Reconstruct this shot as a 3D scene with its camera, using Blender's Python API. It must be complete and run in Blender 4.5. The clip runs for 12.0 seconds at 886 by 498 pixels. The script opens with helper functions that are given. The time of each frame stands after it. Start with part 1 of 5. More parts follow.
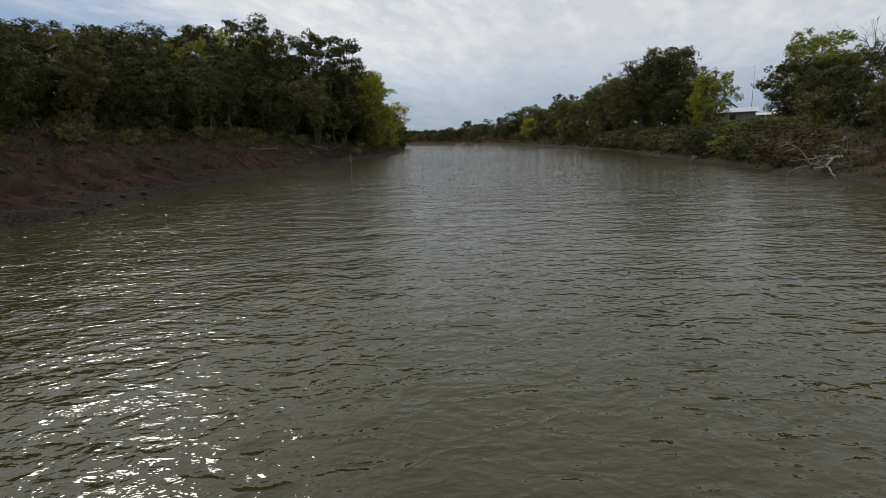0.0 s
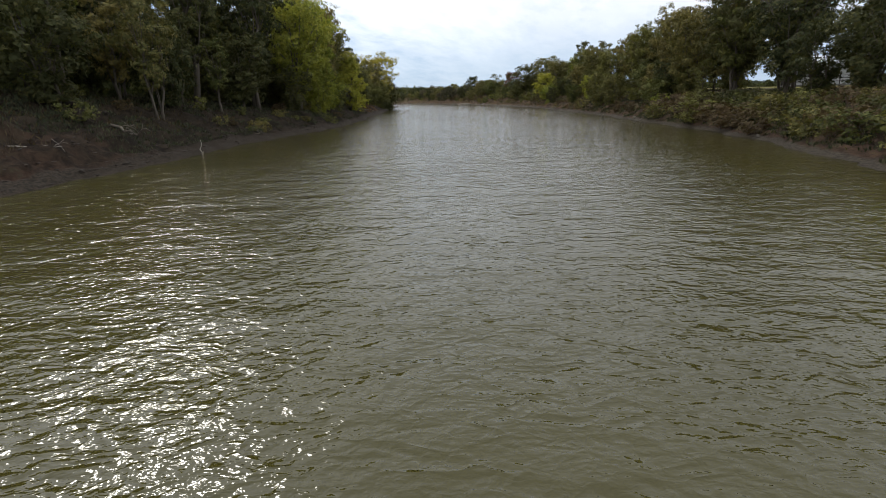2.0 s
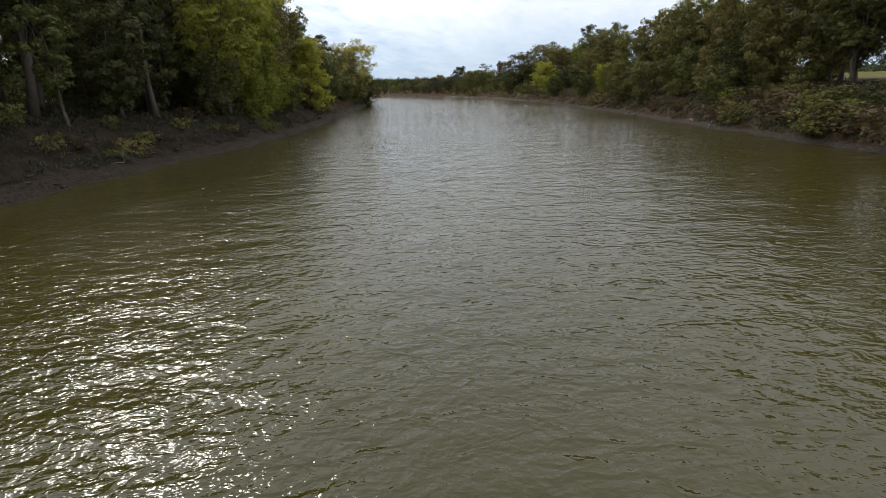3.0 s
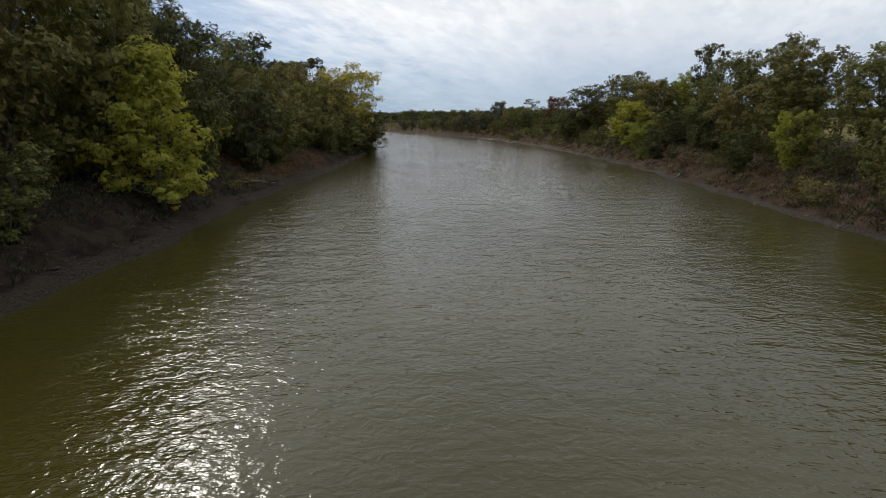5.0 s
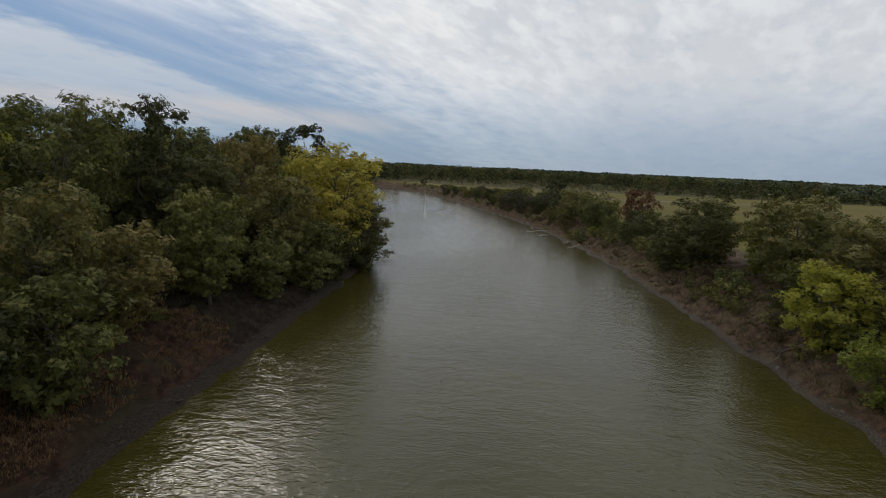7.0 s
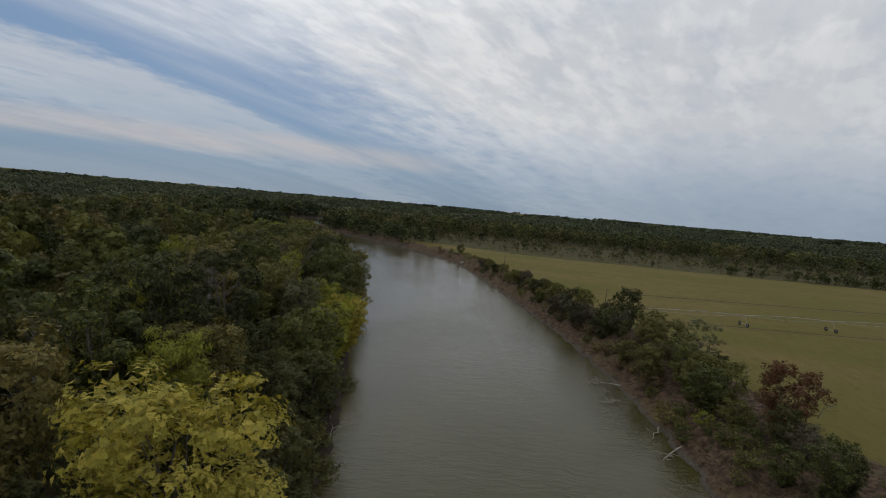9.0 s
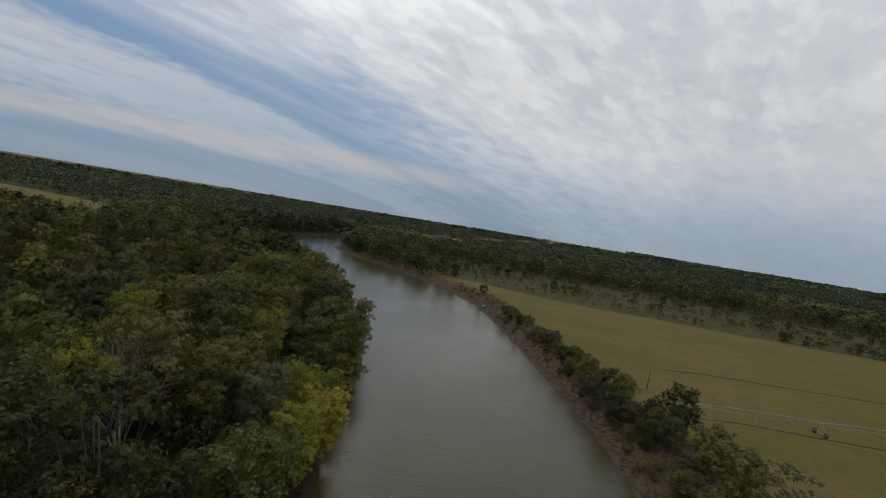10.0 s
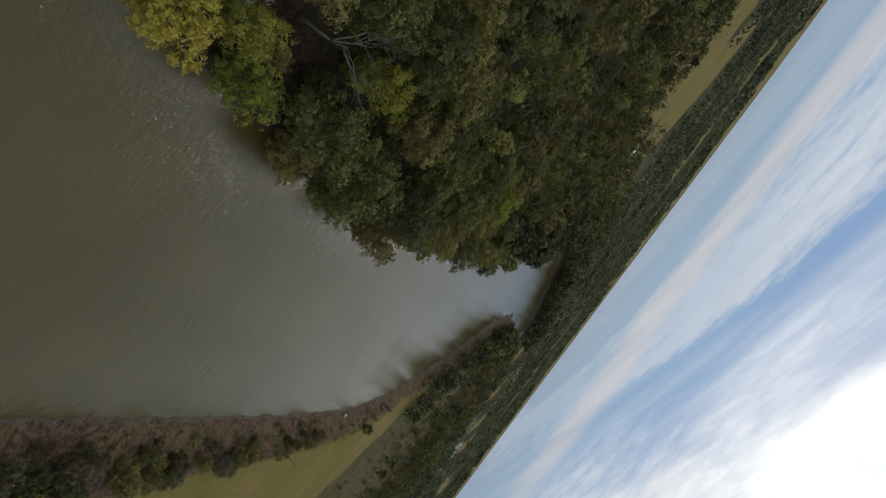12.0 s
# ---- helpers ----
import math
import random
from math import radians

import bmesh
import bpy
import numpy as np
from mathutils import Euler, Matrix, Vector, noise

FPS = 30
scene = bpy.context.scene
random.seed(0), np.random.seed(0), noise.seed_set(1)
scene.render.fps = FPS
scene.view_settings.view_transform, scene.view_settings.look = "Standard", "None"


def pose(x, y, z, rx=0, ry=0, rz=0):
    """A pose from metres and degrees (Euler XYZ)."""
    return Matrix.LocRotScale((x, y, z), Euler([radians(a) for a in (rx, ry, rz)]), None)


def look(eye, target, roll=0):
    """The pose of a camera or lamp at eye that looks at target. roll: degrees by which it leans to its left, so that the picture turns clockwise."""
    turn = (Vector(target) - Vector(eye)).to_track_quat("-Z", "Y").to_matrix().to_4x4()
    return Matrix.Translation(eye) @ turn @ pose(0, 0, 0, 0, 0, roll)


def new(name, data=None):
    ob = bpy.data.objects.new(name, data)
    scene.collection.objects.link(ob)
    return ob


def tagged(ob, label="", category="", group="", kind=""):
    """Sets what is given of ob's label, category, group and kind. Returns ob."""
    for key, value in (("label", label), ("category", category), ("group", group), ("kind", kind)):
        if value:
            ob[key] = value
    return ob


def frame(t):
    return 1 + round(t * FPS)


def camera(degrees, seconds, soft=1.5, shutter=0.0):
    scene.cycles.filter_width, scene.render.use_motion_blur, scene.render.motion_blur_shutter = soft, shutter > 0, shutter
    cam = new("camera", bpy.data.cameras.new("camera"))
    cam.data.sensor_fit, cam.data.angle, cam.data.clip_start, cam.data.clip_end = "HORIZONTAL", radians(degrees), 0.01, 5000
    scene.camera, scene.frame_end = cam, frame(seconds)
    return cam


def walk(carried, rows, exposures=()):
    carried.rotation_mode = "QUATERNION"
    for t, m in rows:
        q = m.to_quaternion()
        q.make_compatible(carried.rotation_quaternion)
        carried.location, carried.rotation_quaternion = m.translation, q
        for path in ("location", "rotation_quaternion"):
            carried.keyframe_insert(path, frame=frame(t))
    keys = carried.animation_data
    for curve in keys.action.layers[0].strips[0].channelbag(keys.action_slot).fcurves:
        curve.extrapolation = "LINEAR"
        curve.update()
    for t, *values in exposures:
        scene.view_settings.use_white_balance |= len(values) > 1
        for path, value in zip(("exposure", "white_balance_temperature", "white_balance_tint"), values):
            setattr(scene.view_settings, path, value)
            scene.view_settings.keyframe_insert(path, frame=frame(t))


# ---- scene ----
# ---------------- camera ----------------
cam = camera(82.0, 12.0, soft=0.8)
# seconds, place, turn to the left, tilt, lean
ROWS_FLOWN = [
    (0, 1.22, 5.08, 3.30, -0.89, -12.02, -1.93),
    (0.5, 3.19, 16.43, 3.83, -0.45, -15.00, -1.62),
    (1, 5.38, 27.69, 4.13, -0.00, -16.19, -0.58),
    (1.5, 7.21, 38.82, 4.51, -0.03, -17.30, -1.50),
    (2, 9.20, 49.76, 4.55, 0.47, -16.57, -1.62),
    (2.5, 9.28, 61.62, 4.96, -1.07, -17.64, -2.25),
    (4.5, 12.22, 122.95, 7.20, 1.66, -15.57, -1.35),
    (5, 13.44, 137.51, 8.89, 2.95, -14.26, -0.80),
    (5.5, 14.17, 150.80, 11.19, 4.45, -12.93, 0.03),
    (6, 14.25, 163.67, 13.67, 5.85, -11.46, 0.72),
    (6.5, 14.31, 178.01, 16.59, 6.74, -10.15, 1.28),
    (7, 14.12, 190.79, 20.15, 8.19, -9.21, 2.81),
    (9, 9.56, 244.94, 37.02, 13.61, -5.06, 5.12),
    (9.5, 7.49, 257.86, 41.96, 15.15, -3.95, 6.58),
    (10, 4.44, 270.52, 47.02, 16.92, -3.36, 9.32),
    (10.5, 1.29, 283.34, 51.27, 19.58, -2.59, 13.95),
    (11, -3.90, 296.90, 55.50, 21.70, -1.95, 23.20),
    (11.1, -5.04, 298.96, 56.16, 21.90, -2.10, 28.80),
    (11.2, -6.18, 301.02, 56.82, 22.40, -2.60, 37.30),
    (11.3, -7.32, 303.08, 57.48, 23.10, -3.60, 48.40),
    (11.4, -8.43, 305.12, 58.17, 24.30, -5.20, 59.70),
    (11.5, -9.41, 307.06, 59.00, 25.60, -7.10, 71.00),
    (11.6, -10.21, 308.86, 60.03, 26.80, -9.10, 82.30),
    (11.7, -10.88, 310.56, 61.20, 27.80, -11.20, 93.60),
    (11.8, -11.52, 312.24, 62.40, 28.80, -13.40, 104.80),
    (11.9, -12.16, 313.92, 63.60, 29.80, -15.70, 115.90),
    (12, -12.80, 315.60, 64.80, 30.80, -18.00, 126.90),
]


def flown(x, y, z, yaw, tilt, lean):
    a, p = radians(yaw), radians(tilt)
    ahead = Vector((-math.sin(a) * math.cos(p), math.cos(a) * math.cos(p), math.sin(p)))
    eye = Vector((x, y, z))
    return look(eye, eye + ahead * 50, lean)


walk(cam, [(r[0], flown(*r[1:])) for r in ROWS_FLOWN], exposures=[(0.0, 0.18), (0.5, 0.57), (1.0, 0.7), (1.5, 0.84), (2.5, 0.92), (4.5, 0.65), (5.5, 0.38), (7.0, 0.15), (9.5, -0.06), (11.0, -0.14), (11.5, -0.28), (12.0, 0.25)])

# ---------------- sky and sun ----------------
SUN_AZ, SUN_EL = 36.0, 38.5  # degrees left of +y, above the horizon
sun_way = Vector((-math.sin(radians(SUN_AZ)) * math.cos(radians(SUN_EL)), math.cos(radians(SUN_AZ)) * math.cos(radians(SUN_EL)), math.sin(radians(SUN_EL))))
world = bpy.data.worlds.new("sky")
scene.world = world
world.use_nodes = True


class Net:
    """Small helper to write node trees."""

    def __init__(self, tree):
        self.t = tree
        tree.nodes.clear()

    def add(self, kind, ins=None, **props):
        n = self.t.nodes.new(kind)
        for k, v in props.items():
            if k == "operation":
                n.operation = v
            elif k == "use_clamp":
                n.use_clamp = v
            elif k == "data_type":
                n.data_type = v
            elif k == "blend_type":
                n.blend_type = v
            elif k == "interpolation_type":
                n.interpolation_type = v
            elif k == "feature":
                n.feature = v
            elif k == "attribute_name":
                n.attribute_name = v
        for k, v in (ins or {}).items():
            if isinstance(v, bpy.types.NodeSocket):
                self.t.links.new(v, n.inputs[k])
            else:
                n.inputs[k].default_value = v
        return n

    def math(self, op, a, b=0.0, clamp=False):
        return self.add("ShaderNodeMath", {0: a, 1: b}, operation=op, use_clamp=clamp).outputs[0]

    def mix(self, f, a, b, blend="MIX"):
        n = self.add("ShaderNodeMix", {0: f, 6: a, 7: b}, data_type="RGBA", blend_type=blend)
        return n.outputs[2]

    def noise(self, vec, scale, detail=4.0, rough=0.55, distort=0.0):
        return self.add("ShaderNodeTexNoise", {"Vector": vec, "Scale": scale, "Detail": detail, "Roughness": rough, "Distortion": distort}).outputs[0]

    def span(self, v, a, b, c=0.0, d=1.0):
        return self.add("ShaderNodeMapRange", {0: v, 1: a, 2: b, 3: c, 4: d}, interpolation_type="SMOOTHSTEP").outputs[0]

    def vec(self, x, y, z=0.0):
        return self.add("ShaderNodeCombineXYZ", {0: x, 1: y, 2: z}).outputs[0]

    def scaled(self, v, x, y, z):
        return self.add("ShaderNodeVectorMath", {0: v, 1: (x, y, z)}, operation="MULTIPLY").outputs[0]


net = Net(world.node_tree)
sky = net.add("ShaderNodeTexSky")
sky.sky_type, sky.sun_disc = "NISHITA", False
sky.sun_elevation, sky.sun_rotation = radians(SUN_EL), radians(-SUN_AZ)
sky.air_density, sky.dust_density, sky.ozone_density = 1.0, 0.4, 1.6
way = net.add("ShaderNodeTexCoord").outputs["Generated"]
sep = net.add("ShaderNodeSeparateXYZ", {0: way})
dx, dy, dz = sep.outputs
up = net.math("ADD", net.math("MAXIMUM", dz, 0.0), 0.17)
u, v = net.math("DIVIDE", dx, up), net.math("DIVIDE", dy, up)
# the cloud deck, laid out flat: long streaks run upstream and to the right
across = net.math("SUBTRACT", u, net.math("MULTIPLY", v, 0.3))
streaky = net.vec(across, net.math("MULTIPLY", v, 0.30), 3.1)
big = net.noise(streaky, 0.9, 5.0, 0.5, 0.3)
fine = net.noise(net.vec(net.math("MULTIPLY", across, 1.5), v, 1.3), 5.2, 9.0, 0.6, 0.15)
wisps = net.noise(net.vec(net.math("MULTIPLY", across, 2.2), net.math("MULTIPLY", v, 0.35), 5.5), 1.1, 8.0, 0.55, 0.35)
stray = net.math("ADD", across, net.math("ADD", net.math("MULTIPLY", net.math("SUBTRACT", big, 0.5), 2.2), net.math("MULTIPLY", net.math("SUBTRACT", fine, 0.5), 0.9)))
deck = net.span(stray, -2.75, -1.2)
second = net.math("MULTIPLY", net.span(stray, -3.9, -3.35), net.span(stray, -2.75, -3.25))
third = net.math("MULTIPLY", net.span(stray, -6.6, -5.6), net.span(stray, -4.6, -5.4))
veil = net.math("MULTIPLY", net.span(wisps, 0.3, 0.8), 0.5)
deck = net.math("MULTIPLY", deck, net.span(net.math("ADD", net.math("MULTIPLY", fine, 0.5), net.math("MULTIPLY", net.noise(net.vec(across, net.math("MULTIPLY", v, 0.5), 4.4), 6.0, 5.0, 0.6, 0.2), 0.5)), 0.34, 0.56, 0.82, 1.0))
cover = net.math("MAXIMUM", net.math("MAXIMUM", deck, net.math("MULTIPLY", second, 0.75)), net.math("MAXIMUM", net.math("MULTIPLY", third, 0.5), veil), clamp=True)
low = net.span(dz, 0.01, 0.19)
cover = net.math("MULTIPLY", cover, net.math("ADD", net.math("MULTIPLY", low, 0.75), 0.25))
near_sun = net.add("ShaderNodeVectorMath", {0: way, 1: tuple(sun_way)}, operation="DOT_PRODUCT").outputs["Value"]
glow = net.span(net.math("ADD", near_sun, net.math("MULTIPLY", net.math("SUBTRACT", wisps, 0.5), 0.10)), 0.87, 0.96)
core = net.math("POWER", net.math("MAXIMUM", near_sun, 0.0), 80.0)
puff = net.noise(net.vec(across, net.math("MULTIPLY", v, 0.5), 2.4), 8.5, 5.0, 0.55, 0.25)
lumps = net.math("ADD", 0.5, net.math("MULTIPLY", net.math("SUBTRACT", net.span(puff, 0.36, 0.64), 0.5), net.span(dz, 0.04, 0.34, 0.25, 1.0)))
ridge = net.math("MULTIPLY", net.span(stray, -2.6, -1.7), net.span(stray, -0.4, -1.5))
shade = net.span(net.math("ADD", net.math("ADD", net.math("MULTIPLY", lumps, 0.2), net.math("MULTIPLY", ridge, 0.16)), net.math("ADD", net.math("MULTIPLY", wisps, 0.4), net.math("MULTIPLY", big, 0.38))), 0.40, 0.76)
cover = net.math("MAXIMUM", cover, glow, clamp=True)
grey = net.mix(shade, (6.0, 6.25, 6.6, 1.0), (8.0, 8.1, 8.15, 1.0))
lift = net.math("ADD", net.span(dz, 0.22, 0.62, 1.0, 1.3), net.math("ADD", net.math("MULTIPLY", glow, 0.2), net.math("MULTIPLY", core, 0.3)))
cloud = net.add("ShaderNodeVectorMath", {0: grey, 3: lift}, operation="SCALE").outputs[0]
air = net.mix(1.0, sky.outputs[0], (0.57, 0.74, 0.97, 1.0), "MULTIPLY")
air = net.mix(net.span(dz, 0.0, 0.3, 0.88, 0.7), air, (1.95, 2.8, 4.05, 1.0))
mixed = net.mix(cover, air, cloud)
# a thin cream-coloured bank of cloud low over the horizon
rise = net.math("ADD", dz, net.math("MULTIPLY", net.math("SUBTRACT", big, 0.5), 0.03))
bar = net.math("MULTIPLY", net.span(rise, 0.045, 0.07), net.span(rise, 0.105, 0.08))
bar = net.math("MULTIPLY", net.math("MULTIPLY", bar, net.span(dx, -0.1, -0.4)), net.span(wisps, 0.3, 0.6, 0.2, 0.5))
mixed = net.mix(bar, mixed, (6.6, 5.9, 5.5, 1.0))
back = net.add("ShaderNodeBackground", {0: mixed, 1: 0.092})
net.t.links.new(back.outputs[0], net.add("ShaderNodeOutputWorld").inputs[0])

sun = new("sun", bpy.data.lights.new("sun", "SUN"))
sun.data.energy, sun.data.angle, sun.data.color = 0.38, radians(8.0), (1.0, 0.95, 0.87)
sun.matrix_world = look(sun_way * 200, (0, 0, 0))


# ---------------- materials ----------------
def material(name):
    m = bpy.data.materials.new(name)
    m.use_nodes = True
    return m, Net(m.node_tree)


def finish(net, shader, bump=None):
    net.t.links.new(shader, net.add("ShaderNodeOutputMaterial").inputs[0])


def plain(name, a, b, rough=0.7, scale=3.0, metal=0.0, bump=0.02, stretch=(1, 1, 1), gloss=0.5):
    """A surface that wanders between two colours, with grain and stains."""
    m, n = material(name)
    at = n.add("ShaderNodeTexCoord").outputs["Object"]
    at = n.scaled(at, *stretch)
    grain = n.noise(at, scale * 6, 5.0, 0.65)
    stain = n.noise(at, scale * 0.7, 4.0, 0.6, 0.5)
    f = n.math("ADD", n.math("MULTIPLY", grain, 0.5), n.math("MULTIPLY", stain, 0.5))
    col = n.mix(n.span(f, 0.35, 0.65), (*a, 1), (*b, 1))
    bp = n.add("ShaderNodeBump", {"Strength": 0.6, "Distance": bump, "Height": grain})
    sh = n.add("ShaderNodeBsdfPrincipled", {"Base Color": col, "Roughness": n.span(stain, 0.2, 0.8, rough - 0.1, min(1, rough + 0.1)), "Metallic": metal, "Specular IOR Level": gloss, "Normal": bp.outputs[0]})
    finish(n, sh.outputs[0])
    return m


def leaf(name, a, b, c, seep=0.24, grain=13.0, stands=False):
    """Leaf sprays: each tree has its own tint, each spray strays from it, and light falls between its leaflets."""
    m, n = material(name)
    own = n.add("ShaderNodeObjectInfo").outputs["Random"]
    each = n.add("ShaderNodeNewGeometry").outputs["Random Per Island"]
    col = n.mix(n.span(own, 0.0, 1.0), (*a, 1), (*b, 1))
    col = n.mix(n.span(each, 0.55, 1.0, 0.0, 0.25 if stands else 0.75), col, (*c, 1))
    tone = n.add("ShaderNodeAttribute", attribute_name="tone").outputs["Fac"]
    col = n.mix(n.span(tone, 0.3, 1.0, 0.0, 0.7), col, (*c, 1))
    val = n.span(each, 0.0, 0.7, 0.93, 1.1) if stands else n.span(each, 0.0, 0.7, 0.8, 1.3)
    val = n.math("MULTIPLY", val, n.math("ADD", 1.0, n.math("MULTIPLY", tone, 0.5)))
    col = n.add("ShaderNodeHueSaturation", {"Value": val, "Color": col}).outputs[0]
    if stands:
        place = n.scaled(n.add("ShaderNodeNewGeometry").outputs["Position"], 0.006, 0.016, 0.01)
        col = n.add("ShaderNodeHueSaturation", {"Value": n.span(n.noise(place, 1.0, 4.0, 0.6, 0.4), 0.36, 0.66, 0.6, 1.55), "Color": col}).outputs[0]
    d = n.add("ShaderNodeBsdfPrincipled", {"Base Color": col, "Roughness": 0.75, "Specular IOR Level": 0.15})
    tr = n.add("ShaderNodeBsdfTranslucent", {0: n.mix(1.0, col, (1.15, 1.1, 0.6, 1), "MULTIPLY")})
    green = n.add("ShaderNodeMixShader", {0: seep, 1: d.outputs[0], 2: tr.outputs[0]}).outputs[0]
    if grain:
        at = n.add("ShaderNodeTexCoord").outputs["Object"]
        cell = n.add("ShaderNodeTexVoronoi", {"Vector": at, "Scale": grain, "Randomness": 1.0}, feature="F1").outputs["Distance"]
        gap = n.math("GREATER_THAN", cell, 0.66)
        clear = n.add("ShaderNodeBsdfTransparent").outputs[0]
        green = n.add("ShaderNodeMixShader", {0: gap, 1: green, 2: clear}).outputs[0]
    finish(n, green)
    return m


LEAF = leaf("green_leaves", (0.0559, 0.069, 0.0223), (0.1117, 0.1109, 0.0329), (0.1504, 0.1357, 0.0404))
LEAF_DARK = leaf("dark_leaves", (0.0318, 0.0387, 0.0155), (0.0654, 0.0662, 0.0241), (0.0903, 0.0826, 0.0292))
LEAF_LIGHT = leaf("light_leaves", (0.1467, 0.1788, 0.0368), (0.1884, 0.2049, 0.0429), (0.2547, 0.2357, 0.0489), 0.5)
LEAF_YELLOW = leaf("yellow_leaves", (0.2127, 0.2438, 0.0437), (0.253, 0.2587, 0.0483), (0.2875, 0.2472, 0.0506), 0.5)
LEAF_GOLD = leaf("golden_leaves", (0.248, 0.222, 0.042), (0.285, 0.246, 0.046), (0.315, 0.246, 0.050), 0.3)
LEAF_OLIVE = leaf("olive_leaves", (0.0918, 0.0941, 0.0325), (0.1288, 0.1098, 0.0381), (0.168, 0.1288, 0.0426))
LEAF_RED = leaf("red_leaves", (0.105, 0.048, 0.028), (0.125, 0.056, 0.031), (0.072, 0.066, 0.030))
LEAF_DRY = leaf("dry_leaves", (0.050, 0.034, 0.022), (0.070, 0.047, 0.029), (0.050, 0.043, 0.022), 0.15, 0)
LEAF_SERE = leaf("sere_leaves", (0.068, 0.048, 0.0256), (0.096, 0.0656, 0.0352), (0.068, 0.0576, 0.024), 0.2, 9.0)
LEAF_WOOD = leaf("canopy_leaves", (0.033, 0.0435, 0.0139), (0.0948, 0.0972, 0.0261), (0.099, 0.0955, 0.0278), 0.2, 5.0)
LEAF_WOOD_DARK = leaf("dark_canopy_leaves", (0.0231, 0.0321, 0.0122), (0.0512, 0.0573, 0.0187), (0.0619, 0.066, 0.0212), 0.2, 5.0)
LEAF_WOOD_OLIVE = leaf("olive_canopy_leaves", (0.0396, 0.0413, 0.0172), (0.0817, 0.0722, 0.0258), (0.0946, 0.0757, 0.0292), 0.2, 5.0)
LEAF_WOOD_LIGHT = leaf("light_canopy_leaves", (0.0659, 0.0799, 0.0212), (0.1114, 0.1216, 0.0327), (0.1279, 0.1259, 0.0367), 0.2, 5.0)
# greyer, bluer green: the haze of distance is put into this leaf colour
LEAF_HAZED = leaf("far_canopy_leaves", (0.044, 0.056, 0.031), (0.054, 0.063, 0.034), (0.068, 0.070, 0.037), 0.2, 0, True)
LEAF_BROWN = leaf("scrub_twigs", (0.060, 0.055, 0.036), (0.085, 0.074, 0.050), (0.080, 0.078, 0.042), 0.2, 5.0)
LEAF_WEED = leaf("dark_weeds", (0.036, 0.044, 0.025), (0.047, 0.052, 0.028), (0.064, 0.060, 0.033), 0.2, 0)
LEAF_PALE = leaf("pale_leaves", (0.0936, 0.0988, 0.051), (0.1092, 0.1064, 0.0578), (0.1326, 0.1216, 0.068))
GRASS_DRY = leaf("dry_grass", (0.06, 0.045, 0.0225), (0.0788, 0.057, 0.0285), (0.0465, 0.0435, 0.018), 0.2, 0)
GRASS_GREEN = leaf("green_weeds", (0.060, 0.078, 0.022), (0.080, 0.090, 0.026), (0.095, 0.082, 0.030), 0.25, 0)
BARK = plain("bark", (0.05, 0.040, 0.030), (0.11, 0.092, 0.072), 0.9, 1.2, bump=0.05, stretch=(3, 3, 0.6))
PALE_WOOD = plain("bleached_wood", (0.15, 0.132, 0.11), (0.30, 0.272, 0.235), 0.85, 1.5, bump=0.03, stretch=(2, 2, 2))
GREY_WOOD = plain("grey_dead_wood", (0.075, 0.066, 0.058), (0.165, 0.148, 0.13), 0.88, 1.5, bump=0.03, stretch=(2, 2, 1))
DARK_WOOD = plain("wet_wood", (0.06, 0.048, 0.036), (0.13, 0.105, 0.08), 0.75, 1.5, bump=0.03)

# ---------------- the lie of the land ----------------
# waterlines, upstream: the two banks of the river
LEFT_BANK = [(-26, -900), (-22, -250), (-20, -40), (-18, 30), (-17.8, 60), (-14.6, 85), (-13.3, 110), (-10.0, 140), (-8.7, 168), (-9.4, 176), (-11.4, 190), (-11.4, 204), (-12.2, 235), (-13.4, 268), (-17.4, 300), (-28, 332), (-46, 374), (-70, 428), (-100, 474), (-150, 532), (-212, 590), (-292, 650), (-338, 740), (-350, 860), (-330, 1100), (-200, 4600)]
RIGHT_BANK = [(14, -900), (17, -250), (20, -40), (23, 8), (28, 42), (34, 78), (39, 104), (41, 130), (42.5, 165), (43.5, 205), (43, 237), (40.4, 268), (37.3, 300), (31, 333), (24, 362), (12, 400), (-4, 440), (-17, 472), (-31, 506), (-57, 560), (-85, 598), (-115, 624), (-153, 655), (-205, 692), (-250, 738), (-275, 800), (-282, 900), (-264, 1100), (-140, 4600)]


def off_line(line, x, y):
    """Distance from a waterline, and on which side of it (positive: to its right, going upstream)."""
    best = np.full(x.shape, 1e9)
    side = np.zeros(x.shape)
    for (ax, ay), (bx, by) in zip(line, line[1:]):
        ex, ey = bx - ax, by - ay
        k = np.clip(((x - ax) * ex + (y - ay) * ey) / (ex * ex + ey * ey), 0, 1)
        qx, qy = x - ax - k * ex, y - ay - k * ey
        d = np.hypot(qx, qy)
        s = np.sign(ey * (x - ax) - ex * (y - ay))
        near = d < best - 1e-6
        best, side = np.where(near, d, best), np.where(near, s, side)
    return best * np.where(side == 0, 1, side)


def wave_noise(x, y, seed, size):
    """Smooth noise from a few sines, about -1 to 1."""
    r = np.random.RandomState(seed)
    out = np.zeros(x.shape)
    for k in range(7):
        a, f, p = r.uniform(0, 6.28), (0.6 + 0.45 * k) / size, r.uniform(0, 6.28)
        out += np.sin((x * math.cos(a) + y * math.sin(a)) * f * 6.28 + p) / (1 + 0.5 * k)
    return out / 2.6


